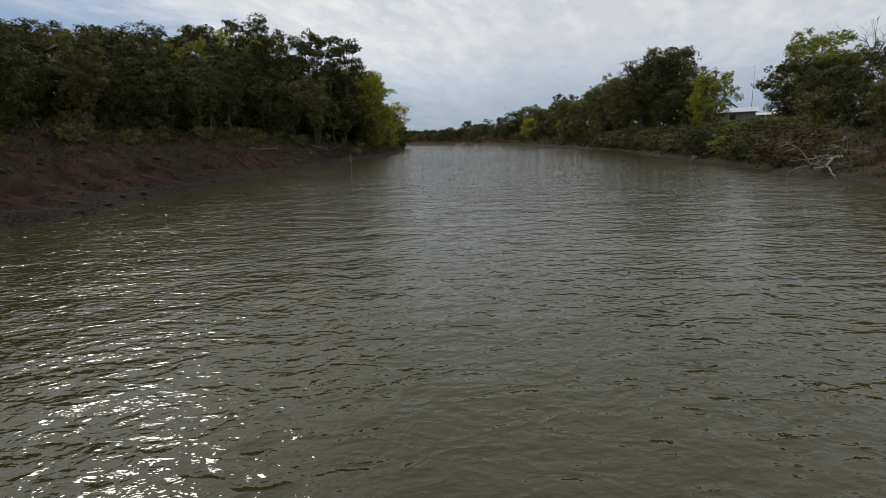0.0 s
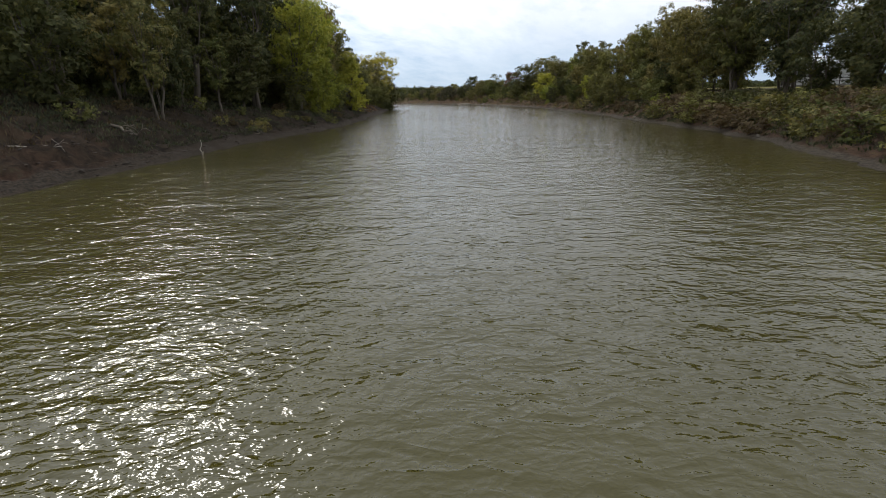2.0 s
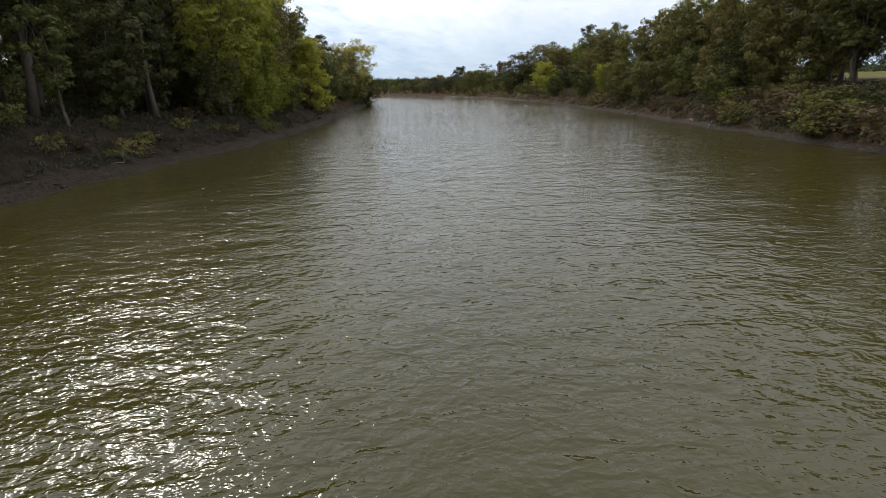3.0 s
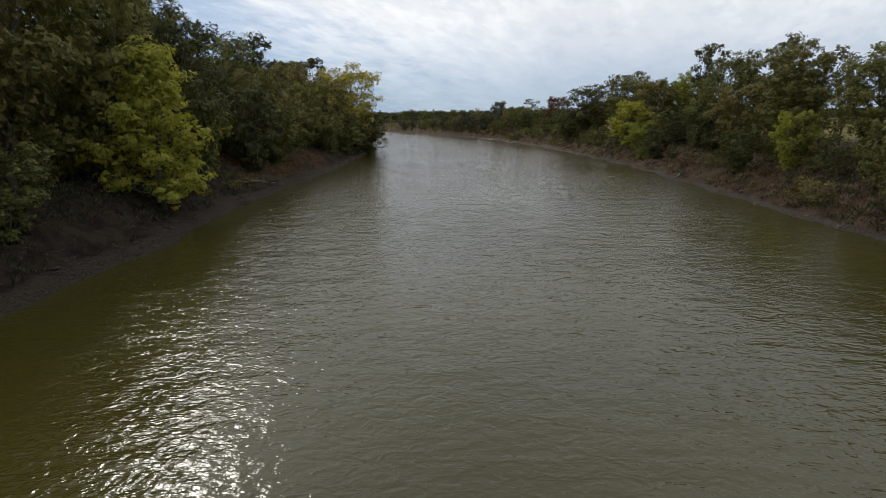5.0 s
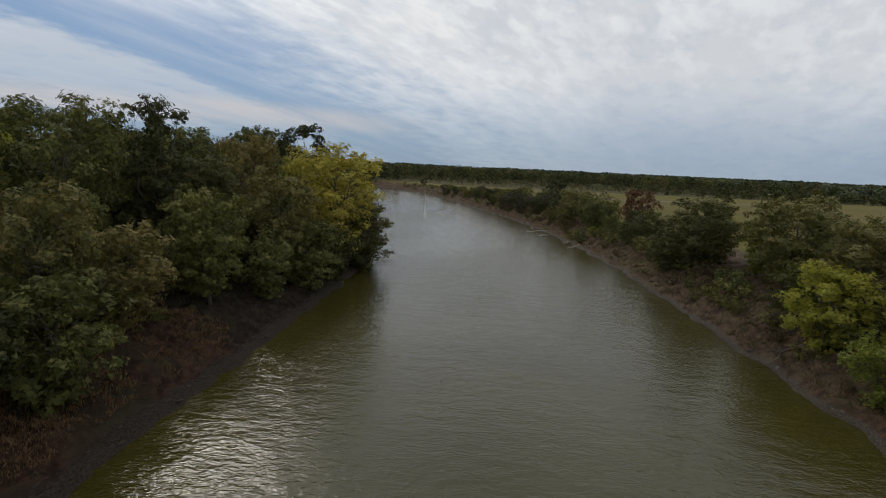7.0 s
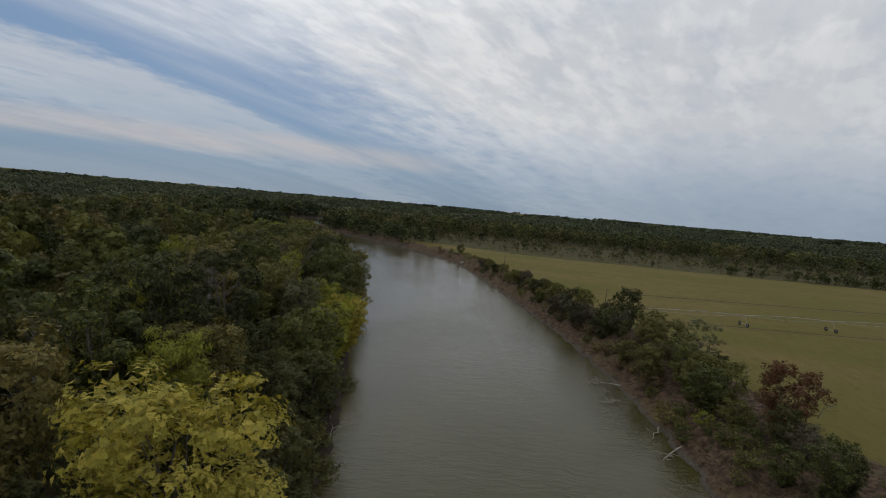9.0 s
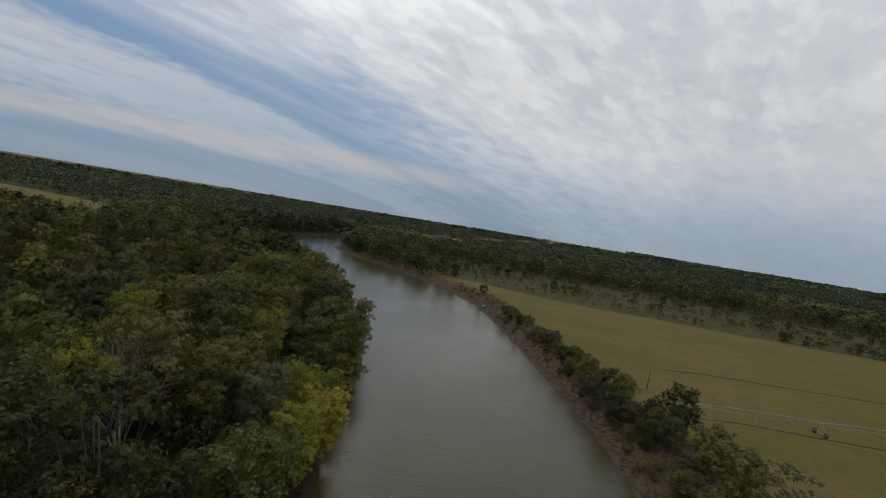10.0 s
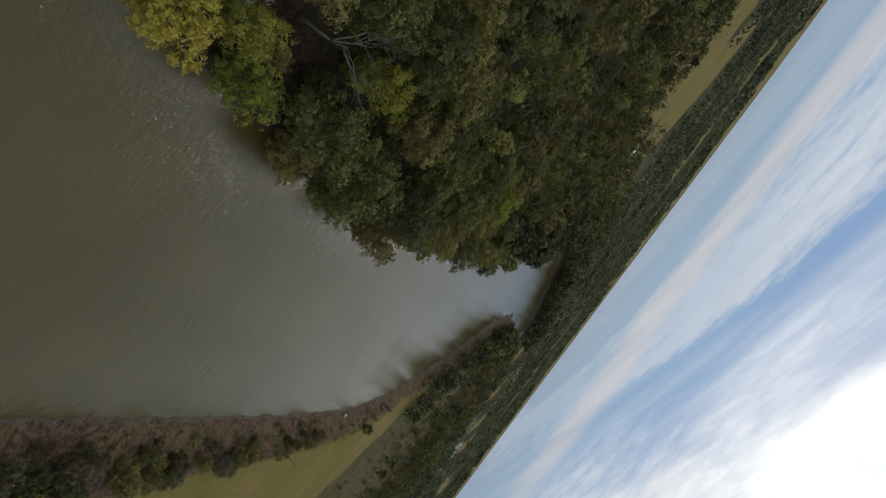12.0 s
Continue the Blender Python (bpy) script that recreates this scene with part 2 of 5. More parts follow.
def land(x, y):
    """Height of the ground; also the distance from the water (negative in the river) and the bank (-1 left, 1 right)."""
    x, y = np.asarray(x, float), np.asarray(y, float)
    dl, dr = -off_line(LEFT_BANK, x, y), off_line(RIGHT_BANK, x, y)
    left = dl > dr
    d = np.maximum(dl, dr)
    d = d + 0.9 * wave_noise(x, y, 3, 14.0) * np.clip(1 - np.abs(d) / 30, 0, 1) + 0.35 * wave_noise(x, y, 5, 4.0) * np.clip(1 - np.abs(d) / 20, 0, 1)
    zl = np.interp(d, [-12, -3, 0, 0.4, 2.5, 4.0, 8, 13, 17, 26, 60], [-2.2, -0.8, 0.0, 0.42, 1.0, 1.75, 3.2, 4.3, 4.8, 5.2, 5.5])
    zl = zl * np.where(zl > 0, 1 + 0.35 * np.exp(-((y - 182) / 22) ** 2) * np.exp(-np.abs(d - 3) / 5), 1)
    zl = zl * np.where(zl > 0, 1 + 0.2 * np.interp(y, [100, 135], [1, 0]), 1)
    zr = np.interp(d, [-12, -3, 0, 0.3, 1.2, 3.0, 6, 10, 13, 20, 60], [-2.2, -0.8, 0.0, 0.35, 0.8, 1.7, 3.1, 4.5, 4.9, 5.1, 5.0])
    zr = np.where(zr > 0, zr * np.interp(y, [60, 140, 220], [0.8, 0.84, 1.0]), zr)
    z = np.where(left, zl, zr)
    rough = np.clip(d / 3, 0, 1) * np.clip(1.3 - d / 30, 0.12, 1)
    z = z + rough * (0.42 * wave_noise(x, y, 11, 9.0) + 0.24 * wave_noise(x, y, 12, 4.2))
    # the left bank breaks off in small ledges
    step = np.interp(y, [100, 140], [0.52, 0.36]) + 0.1 * wave_noise(x, y, 16, 25.0)
    lift = z / step + 0.9 * wave_noise(x, y, 17, 6.0)
    frac = lift - np.floor(lift)
    ledge = (np.clip((frac - 0.62) / 0.3, 0, 1) - frac) * step
    z = z + np.where(left, ledge, 0.7 * ledge) * np.clip(d / 0.5, 0, 1) * np.clip(1.5 - d / 5, 0, 1)
    worn = np.clip((d - 0.6) / 2, 0, 1) * np.clip(1.4 - d / 16, 0, 1)
    z = z + worn * (0.24 * np.tanh(3.5 * wave_noise(x * 1.4, y * 0.7, 14, 3.4)) + 0.15 * np.tanh(3 * wave_noise(x, y, 15, 1.9)))
    far = np.clip((np.hypot(x, y - 300) - 900) / 3000, 0, 1)
    z = z + far * (10 + 12 * wave_noise(x, y, 21, 2600.0)) * np.clip((x + 1500) / 2500, 0, 1)
    return z, d, np.where(left, -1, 1)


def ground(x, y):
    return float(land(np.array([x]), np.array([y]))[0][0])


def meadow(x, y):
    """How much of the mown field lies here (1) or of the scrubby grass beyond it (2)."""
    _, d, side = land(x, y)
    d = d + 3.0 * wave_noise(x, y, 31, 30.0)
    edge = np.interp(x, [-140, -130, -24, 80, 222, 700], [640, 652, 620, 628, 652, 720])
    inside = (side > 0) & (d > np.interp(y, [0, 120, 330, 400, 480, 640], [38, 34, 24, 19, 15, 10])) & (x < 420) & (y > -120)
    mown = inside & (y < edge)
    scrub = (side > 0) & (d > 12) & (y >= edge) & (y < edge + np.interp(x, [-200, 60, 300], [120, 190, 130])) & (x > -190) & (x < 480)
    clearing = ((x + 470) / 150) ** 2 + ((y - 545) / 62) ** 2 < 1
    clearing2 = ((x + 560) / 190) ** 2 + ((y - 640) / 45) ** 2 < 1
    return mown, scrub, clearing | clearing2


def far_field(x, y):
    """Open fields among the distant woods."""
    far = np.hypot(x + 40, y - 420) > 600
    return (far & (np.hypot(x, y - 300) > 2900) & (x < 200)) | far & (wave_noise(x * 0.5, y * 1.5, 61, 520.0) > np.interp(np.hypot(x, y - 300), [600, 1500, 3500], [0.42, 0.26, -0.02]))


def sheet(name, xs, ys, z, mat):
    """One sheet of ground over a grid."""
    ny, nx = z.shape
    gx, gy = np.meshgrid(xs, ys)
    verts = np.stack([gx, gy, z], -1).reshape(-1, 3)
    i = (np.arange(ny - 1)[:, None] * nx + np.arange(nx - 1)[None]).ravel()
    faces = np.stack([i, i + 1, i + nx + 1, i + nx], 1)
    me = bpy.data.meshes.new(name)
    me.vertices.add(len(verts))
    me.vertices.foreach_set("co", verts.ravel())
    me.loops.add(faces.size)
    me.loops.foreach_set("vertex_index", faces.ravel())
    me.polygons.add(len(faces))
    me.polygons.foreach_set("loop_start", np.arange(0, faces.size, 4))
    me.polygons.foreach_set("use_smooth", np.ones(len(faces), bool))
    me.update(calc_edges=True)
    me.materials.append(mat)
    return new(name, me)


def spread(me, name, values):
    at = me.attributes.new(name, "FLOAT", "POINT")
    at.data.foreach_set("value", np.asarray(values, np.float32).ravel())


m, n = material("earth_and_grass")
GROUND = m
pos = n.add("ShaderNodeNewGeometry").outputs["Position"]
a_mown = n.add("ShaderNodeAttribute", attribute_name="mown").outputs["Fac"]
a_scrub = n.add("ShaderNodeAttribute", attribute_name="scrub").outputs["Fac"]
a_shore = n.add("ShaderNodeAttribute", attribute_name="shore").outputs["Fac"]
a_far = n.add("ShaderNodeAttribute", attribute_name="wild").outputs["Fac"]
n1 = n.noise(pos, 0.9, 6.0, 0.65, 0.3)
n2 = n.noise(pos, 0.12, 4.0, 0.6, 0.4)
n3 = n.noise(pos, 6.0, 4.0, 0.7)
n4 = n.noise(n.scaled(pos, 0.012, 0.03, 0.02), 1.0, 4.0, 0.55, 0.5)
dirt = n.mix(n.span(n1, 0.35, 0.68), (0.018, 0.010, 0.007, 1), (0.070, 0.037, 0.024, 1))
dirt = n.mix(n.span(n2, 0.48, 0.62), dirt, (0.034, 0.027, 0.016, 1))
dirt = n.mix(n.span(n.math("ADD", n1, n.math("MULTIPLY", n2, 0.6)), 0.86, 1.0, 0.0, 0.8), dirt, (0.040, 0.042, 0.018, 1))
# right bank mask: paler shore, and clay lightened as if sun fell on it
a_lit_pale_bank = n.add("ShaderNodeAttribute", attribute_name="dry").outputs["Fac"]
a_dark_earth = n.add("ShaderNodeAttribute", attribute_name="litter").outputs["Fac"]
# darker tone of the left bank's earth
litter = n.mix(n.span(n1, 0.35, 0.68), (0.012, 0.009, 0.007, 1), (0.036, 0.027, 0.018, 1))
dirt = n.mix(n.span(n.math("ADD", a_dark_earth, n.math("MULTIPLY", n.math("SUBTRACT", n2, 0.5), 0.9)), 0.3, 0.7), dirt, litter)
# tan cut-bank clay, its colour raised to stand for sunlight on that side
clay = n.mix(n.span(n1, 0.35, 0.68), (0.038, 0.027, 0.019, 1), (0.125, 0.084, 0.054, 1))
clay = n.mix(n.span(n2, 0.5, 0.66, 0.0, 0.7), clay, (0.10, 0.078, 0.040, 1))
dirt = n.mix(a_lit_pale_bank, dirt, clay)
mud = n.mix(n.span(n3, 0.35, 0.65), (0.016, 0.013, 0.010, 1), (0.048, 0.037, 0.027, 1))
mud = n.mix(a_lit_pale_bank, mud, n.mix(n.span(n3, 0.35, 0.65), (0.055, 0.046, 0.036, 1), (0.15, 0.13, 0.105, 1)))
col = n.mix(n.span(n.math("ADD", a_shore, n.math("MULTIPLY", n.math("SUBTRACT", n1, 0.5), 0.8)), 0.35, 0.65), dirt, mud)
turf = n.mix(n.span(n4, 0.34, 0.66), (0.107, 0.096, 0.023, 1), (0.141, 0.107, 0.037, 1))
turf = n.mix(n.span(n2, 0.4, 0.75, 0.0, 0.6), turf, (0.090, 0.086, 0.022, 1))
n5 = n.noise(n.scaled(pos, 0.5, 0.22, 0.3), 1.0, 5.0, 0.65, 0.4)
turf = n.mix(n.span(n5, 0.46, 0.68, 0.0, 0.55), turf, (0.082, 0.069, 0.020, 1))
turf = n.mix(n.span(n1, 0.4, 0.8, 0.0, 0.35), turf, (0.120, 0.094, 0.040, 1))
col = n.mix(n.span(n.math("ADD", a_mown, n.math("MULTIPLY", n.math("SUBTRACT", n1, 0.5), 0.5)), 0.35, 0.65), col, turf)
rank = n.mix(n.span(n2, 0.35, 0.65), (0.044, 0.044, 0.017, 1), (0.074, 0.062, 0.027, 1))
col = n.mix(n.span(n.math("ADD", a_scrub, n.math("MULTIPLY", n.math("SUBTRACT", n2, 0.5), 0.6)), 0.35, 0.65), col, rank)
floor_col = n.mix(n.span(n2, 0.35, 0.65), (0.030, 0.031, 0.014, 1), (0.055, 0.047, 0.022, 1))
col = n.mix(a_far, col, floor_col)
hgt = n.math("ADD", n.math("MULTIPLY", n1, 0.6), n.math("MULTIPLY", n3, 0.4))
bp = n.add("ShaderNodeBump", {"Strength": 0.9, "Distance": 0.4, "Height": hgt})
wet = n.span(a_shore, 0.3, 1.0, 0.97, 0.85)
finish(n, n.add("ShaderNodeBsdfPrincipled", {"Base Color": col, "Roughness": wet, "Specular IOR Level": 0.1, "Normal": bp.outputs[0]}).outputs[0])


def axis_parts(stretches, lo, hi, grow):
    """Grid lines with a spacing of its own for each stretch, widening outside them."""
    v = [stretches[0][0]]
    for a, b, s in stretches:
        k = max(1, round((b - a) / s))
        v += [a + (b - a) * i / k for i in range(1, k + 1)]
    for way, end, s in ((-1, lo, stretches[0][2]), (1, hi, stretches[-1][2])):
        a = v[0] if way < 0 else v[-1]
        while a * way < end * way:
            s *= grow
            a += way * s
            v.insert(0, a) if way < 0 else v.append(a)
    return np.array(v)


xs = axis_parts([(-60, -34, 1.1), (-34, -8, 0.42), (-8, 20, 2.4), (20, 58, 0.75), (58, 76, 1.4)], -5200, 5200, 1.08)
ys = axis_parts([(8, 24, 1.8), (24, 200, 0.72), (200, 330, 1.0), (330, 540, 1.7)], -5200, 5600, 1.08)
gx, gy = np.meshgrid(xs, ys)
gz, gd, gs = land(gx, gy)
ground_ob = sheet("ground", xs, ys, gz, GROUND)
lies = np.zeros((3, *gx.shape))
for ox, oy in ((0, 0), (2.2, 1), (-2.2, -1), (1, -2.2), (-1, 2.2)):
    three = meadow(gx + ox, gy + oy)
    lies += np.array([three[0], three[1], three[2] | far_field(gx, gy)]) / 5
f_mown, f_scrub, f_clear = lies
spread(ground_ob.data, "mown", np.maximum(f_mown, f_clear))
spread(ground_ob.data, "scrub", f_scrub)
# mask of the clay with sunlight in its colour; weaker downstream
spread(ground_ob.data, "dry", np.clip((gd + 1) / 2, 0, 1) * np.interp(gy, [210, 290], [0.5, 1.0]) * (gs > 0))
# left bank earth darkens upstream, less between y 205 and 235
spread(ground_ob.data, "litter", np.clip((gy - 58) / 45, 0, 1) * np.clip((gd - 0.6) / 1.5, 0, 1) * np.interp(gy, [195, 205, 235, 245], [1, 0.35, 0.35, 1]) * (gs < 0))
spread(ground_ob.data, "shore", np.clip(1 - gd / np.where(gs < 0, 3.2, 1.1), 0, 1))
spread(ground_ob.data, "wild", np.clip((gd - np.where(gs < 0, 15, 22)) / 8, 0, 1) * (1 - np.clip(f_mown + f_scrub + f_clear, 0, 1)))
tagged(ground_ob, "earthen river banks, mown pasture and woodland floor", "ground", kind="structure")

m, n = material("river_water")
WATER = m
pos = n.add("ShaderNodeNewGeometry").outputs["Position"]
w1 = n.noise(n.scaled(pos, 1.15, 1.9, 1.0), 1.0, 2.0, 0.5, 0.5)
w1 = n.math("SUBTRACT", 1.0, n.math("ABSOLUTE", n.math("SUBTRACT", n.math("MULTIPLY", w1, 2.0), 1.0)))
w5 = n.noise(n.scaled(pos, 4.0, 5.4, 1.0), 1.0, 2.0, 0.55, 0.5)
w2 = n.noise(n.scaled(pos, 0.62, 1.0, 1.0), 1.0, 3.0, 0.5, 0.5)
w3 = n.noise(n.scaled(pos, 6.0, 10.0, 1.0), 1.0, 2.0, 0.5, 0.3)
w4 = n.noise(n.scaled(pos, 0.22, 0.42, 1.0), 1.0, 2.0, 0.5, 0.4)
calm = n.span(n.noise(n.scaled(pos, 0.03, 0.016, 1.0), 1.0, 3.0, 0.5, 0.6), 0.35, 0.65, 0.7, 1.15)
h = n.math("ADD", n.math("ADD", n.math("ADD", n.math("MULTIPLY", w1, 0.05), n.math("MULTIPLY", w5, 0.026)), n.math("MULTIPLY", w2, 0.09)), n.math("ADD", n.math("MULTIPLY", w3, 0.011), n.math("MULTIPLY", w4, 0.12)))
# ripples flatten upstream to fit how the water looks from the camera
upstream_y = n.add("ShaderNodeSeparateXYZ", {0: pos}).outputs[1]
calm = n.math("MULTIPLY", calm, n.math("MINIMUM", n.span(upstream_y, 20.0, 130.0, 1.25, 0.95), n.span(upstream_y, 130.0, 320.0, 1.1, 0.8)))
bp = n.add("ShaderNodeBump", {"Strength": 1.0, "Distance": 1.0, "Height": n.math("MULTIPLY", h, calm)})
silt = n.mix(n.span(n.noise(pos, 0.05, 3.0, 0.6, 0.5), 0.35, 0.7), (0.0370, 0.0320, 0.0062, 1), (0.0450, 0.0388, 0.0084, 1))
finish(n, n.add("ShaderNodeBsdfPrincipled", {"Base Color": silt, "Roughness": 0.05, "IOR": 1.38, "Normal": bp.outputs[0]}).outputs[0])
wx, wy = np.array([-400.0, -300, -100, 0, 120]), np.array([-1000.0, -200, 0, 200, 400, 600, 900, 2000, 4600])
water = sheet("water", wx, wy, np.zeros((len(wy), len(wx))), WATER)
tagged(water, "muddy olive-green river with wind ripples", "water", kind="structure")


# ---------------- building tools ----------------
def mesh_of(name, verts, faces, mats, slots=None, smooth=False):
    """A mesh from vertices and faces; faces is a list of index tuples or an (n, 4) array."""
    me = bpy.data.meshes.new(name)
    if isinstance(faces, np.ndarray):
        k = faces.shape[1]
        me.vertices.add(len(verts))
        me.vertices.foreach_set("co", np.asarray(verts, np.float32).ravel())
        me.loops.add(faces.size)
        me.loops.foreach_set("vertex_index", faces.ravel())
        me.polygons.add(len(faces))
        me.polygons.foreach_set("loop_start", np.arange(0, faces.size, k))
        me.update(calc_edges=True)
    else:
        me.from_pydata([tuple(p) for p in verts], [], faces)
    for mt in mats:
        me.materials.append(mt)
    if slots is not None:
        me.polygons.foreach_set("material_index", slots)
    if smooth:
        me.polygons.foreach_set("use_smooth", np.ones(len(me.polygons), bool))
    return me


def part(name, data, parent, label="", m=None):
    """Links a mesh as one part under a thing or a part."""
    ob = new(name, data)
    ob.parent = parent
    if m is not None:
        ob.matrix_basis = m
    return tagged(ob, label)


class Tubes:
    """Tapered round limbs, collected into one mesh."""

    def __init__(self, sides=6):
        self.v, self.f, self.sides = [], [], sides

    def limb(self, pts, radii, sides=0):
        s, base = sides or self.sides, len(self.v)
        pts = [Vector(p) for p in pts]
        for i, p in enumerate(pts):
            d = (pts[min(i + 1, len(pts) - 1)] - pts[max(i - 1, 0)]).normalized()
            a = d.orthogonal().normalized() if abs(d.z) < 0.95 else Vector((1, 0, 0)).cross(d).normalized()
            b = d.cross(a)
            for k in range(s):
                w = 2 * math.pi * k / s
                self.v.append(p + (a * math.cos(w) + b * math.sin(w)) * radii[i])
        for i in range(len(pts) - 1):
            for k in range(s):
                q, r = base + i * s, base + (i + 1) * s
                self.f.append((q + k, q + (k + 1) % s, r + (k + 1) % s, r + k))
        self.f.append(tuple(base + k for k in reversed(range(s))))
        self.f.append(tuple(base + (len(pts) - 1) * s + k for k in range(s)))

    def mesh(self, name, mat):
        return mesh_of(name, self.v, self.f, [mat], smooth=True)


def crooked(rng, a, b, n, stray):
    """Points from a to b that wander a little."""
    a, b = Vector(a), Vector(b)
    out = []
    for i in range(n + 1):
        k = i / n
        w = stray * math.sin(math.pi * min(k, 0.999)) * (b - a).length
        out.append(a.lerp(b, k) + Vector((rng.uniform(-w, w), rng.uniform(-w, w), rng.uniform(-w, w) * 0.6)))
    out[0], out[-1] = a, b
    return out


def leaves(rng, blobs, count, size, shell=0.55, droop=0.0, ruffle=0.6, rise=0.3):
    """Small bent leaf sprays strewn through rounded clumps: arrays of vertices and quads."""
    vol = np.array([b[3] * b[4] * b[5] for b in blobs]) ** 0.75
    pick = rng.choice(len(blobs), count, p=vol / vol.sum())
    B = np.array(blobs)[pick]
    d = rng.normal(size=(count, 3))
    d /= np.linalg.norm(d, axis=1, keepdims=True)
    r = rng.uniform(0, 1, count) ** shell
    r *= 1 + 0.22 * np.sin(d[:, 0] * 7 + pick) * np.sin(d[:, 1] * 6 + pick * 2) + 0.16 * rng.normal(size=count)
    c = B[:, :3] + d * B[:, 3:6] * r[:, None]
    c[:, 2] -= droop * r ** 2 * rng.uniform(0, 1, count)
    nrm = d * 1.0 + rng.normal(size=(count, 3)) * ruffle + np.array([0, 0, rise])
    nrm /= np.linalg.norm(nrm, axis=1, keepdims=True)
    t = np.cross(nrm, rng.normal(size=(count, 3)))
    t /= np.linalg.norm(t, axis=1, keepdims=True) + 1e-9
    b = np.cross(nrm, t)
    s = size * rng.uniform(0.55, 1.35, count)[:, None]
    k = rng.uniform(0.4, 0.6, count)[:, None]
    fold = nrm * s * rng.uniform(-0.25, 0.25, count)[:, None]
    v = np.stack([c - t * s * 0.5, c + b * s * k + fold, c + t * s * 0.5, c - b * s * k + fold], 1).reshape(-1, 3)
    f = np.arange(count * 4).reshape(-1, 4)
    return v, f


def tufted(rng, lobes, count, size, tufts=15, inner=0.16, droop=0.0, flat=0.72):
    """Leaf sprays gathered in small tufts over the outside of the lobes of a crown, with a thin fill within."""
    L = np.array(lobes)
    n_t = len(L) * tufts
    own = np.repeat(np.arange(len(L)), tufts)
    d = rng.normal(size=(n_t, 3))
    d[:, 2] = d[:, 2] * 0.85 + 0.3
    d /= np.linalg.norm(d, axis=1, keepdims=True)
    mid = L[own, :3] + d * L[own, 3:6] * rng.uniform(0.7, 1.08, (n_t, 1))
    wide = L[own, 3:6].mean(1) * rng.uniform(0.2, 0.42, n_t)
    weight = wide ** 2
    pick = rng.choice(n_t, count, p=weight / weight.sum())
    e = rng.normal(size=(count, 3))
    e /= np.linalg.norm(e, axis=1, keepdims=True)
    r = rng.uniform(0, 1, count) ** 0.45
    c = mid[pick] + e * (wide[pick] * r)[:, None] * np.array([1, 1, flat])
    fill = rng.uniform(0, 1, count) < inner
    deep = L[own[pick], :3] + e * L[own[pick], 3:6] * (0.75 * r)[:, None]
    c = np.where(fill[:, None], deep, c)
    c[:, 2] -= droop * rng.uniform(0, 1, count) ** 2
    nrm = d[pick] * 0.9 + e * 0.4 + rng.normal(size=(count, 3)) * 0.3 + np.array([0, 0, 0.3])
    nrm /= np.linalg.norm(nrm, axis=1, keepdims=True)
    t = np.cross(nrm, rng.normal(size=(count, 3)))
    t /= np.linalg.norm(t, axis=1, keepdims=True) + 1e-9
    b = np.cross(nrm, t)
    s = size * rng.uniform(0.6, 1.4, count)[:, None]
    s = np.where(fill[:, None], s * 1.5, s)
    turn = 2 * math.pi / 3
    v = np.stack([c + (t * math.cos(turn * i) + b * math.sin(turn * i)) * s * (0.76, 0.6, 0.6)[i] for i in range(3)], 1).reshape(-1, 3)
    return v, np.arange(count * 3).reshape(-1, 3)


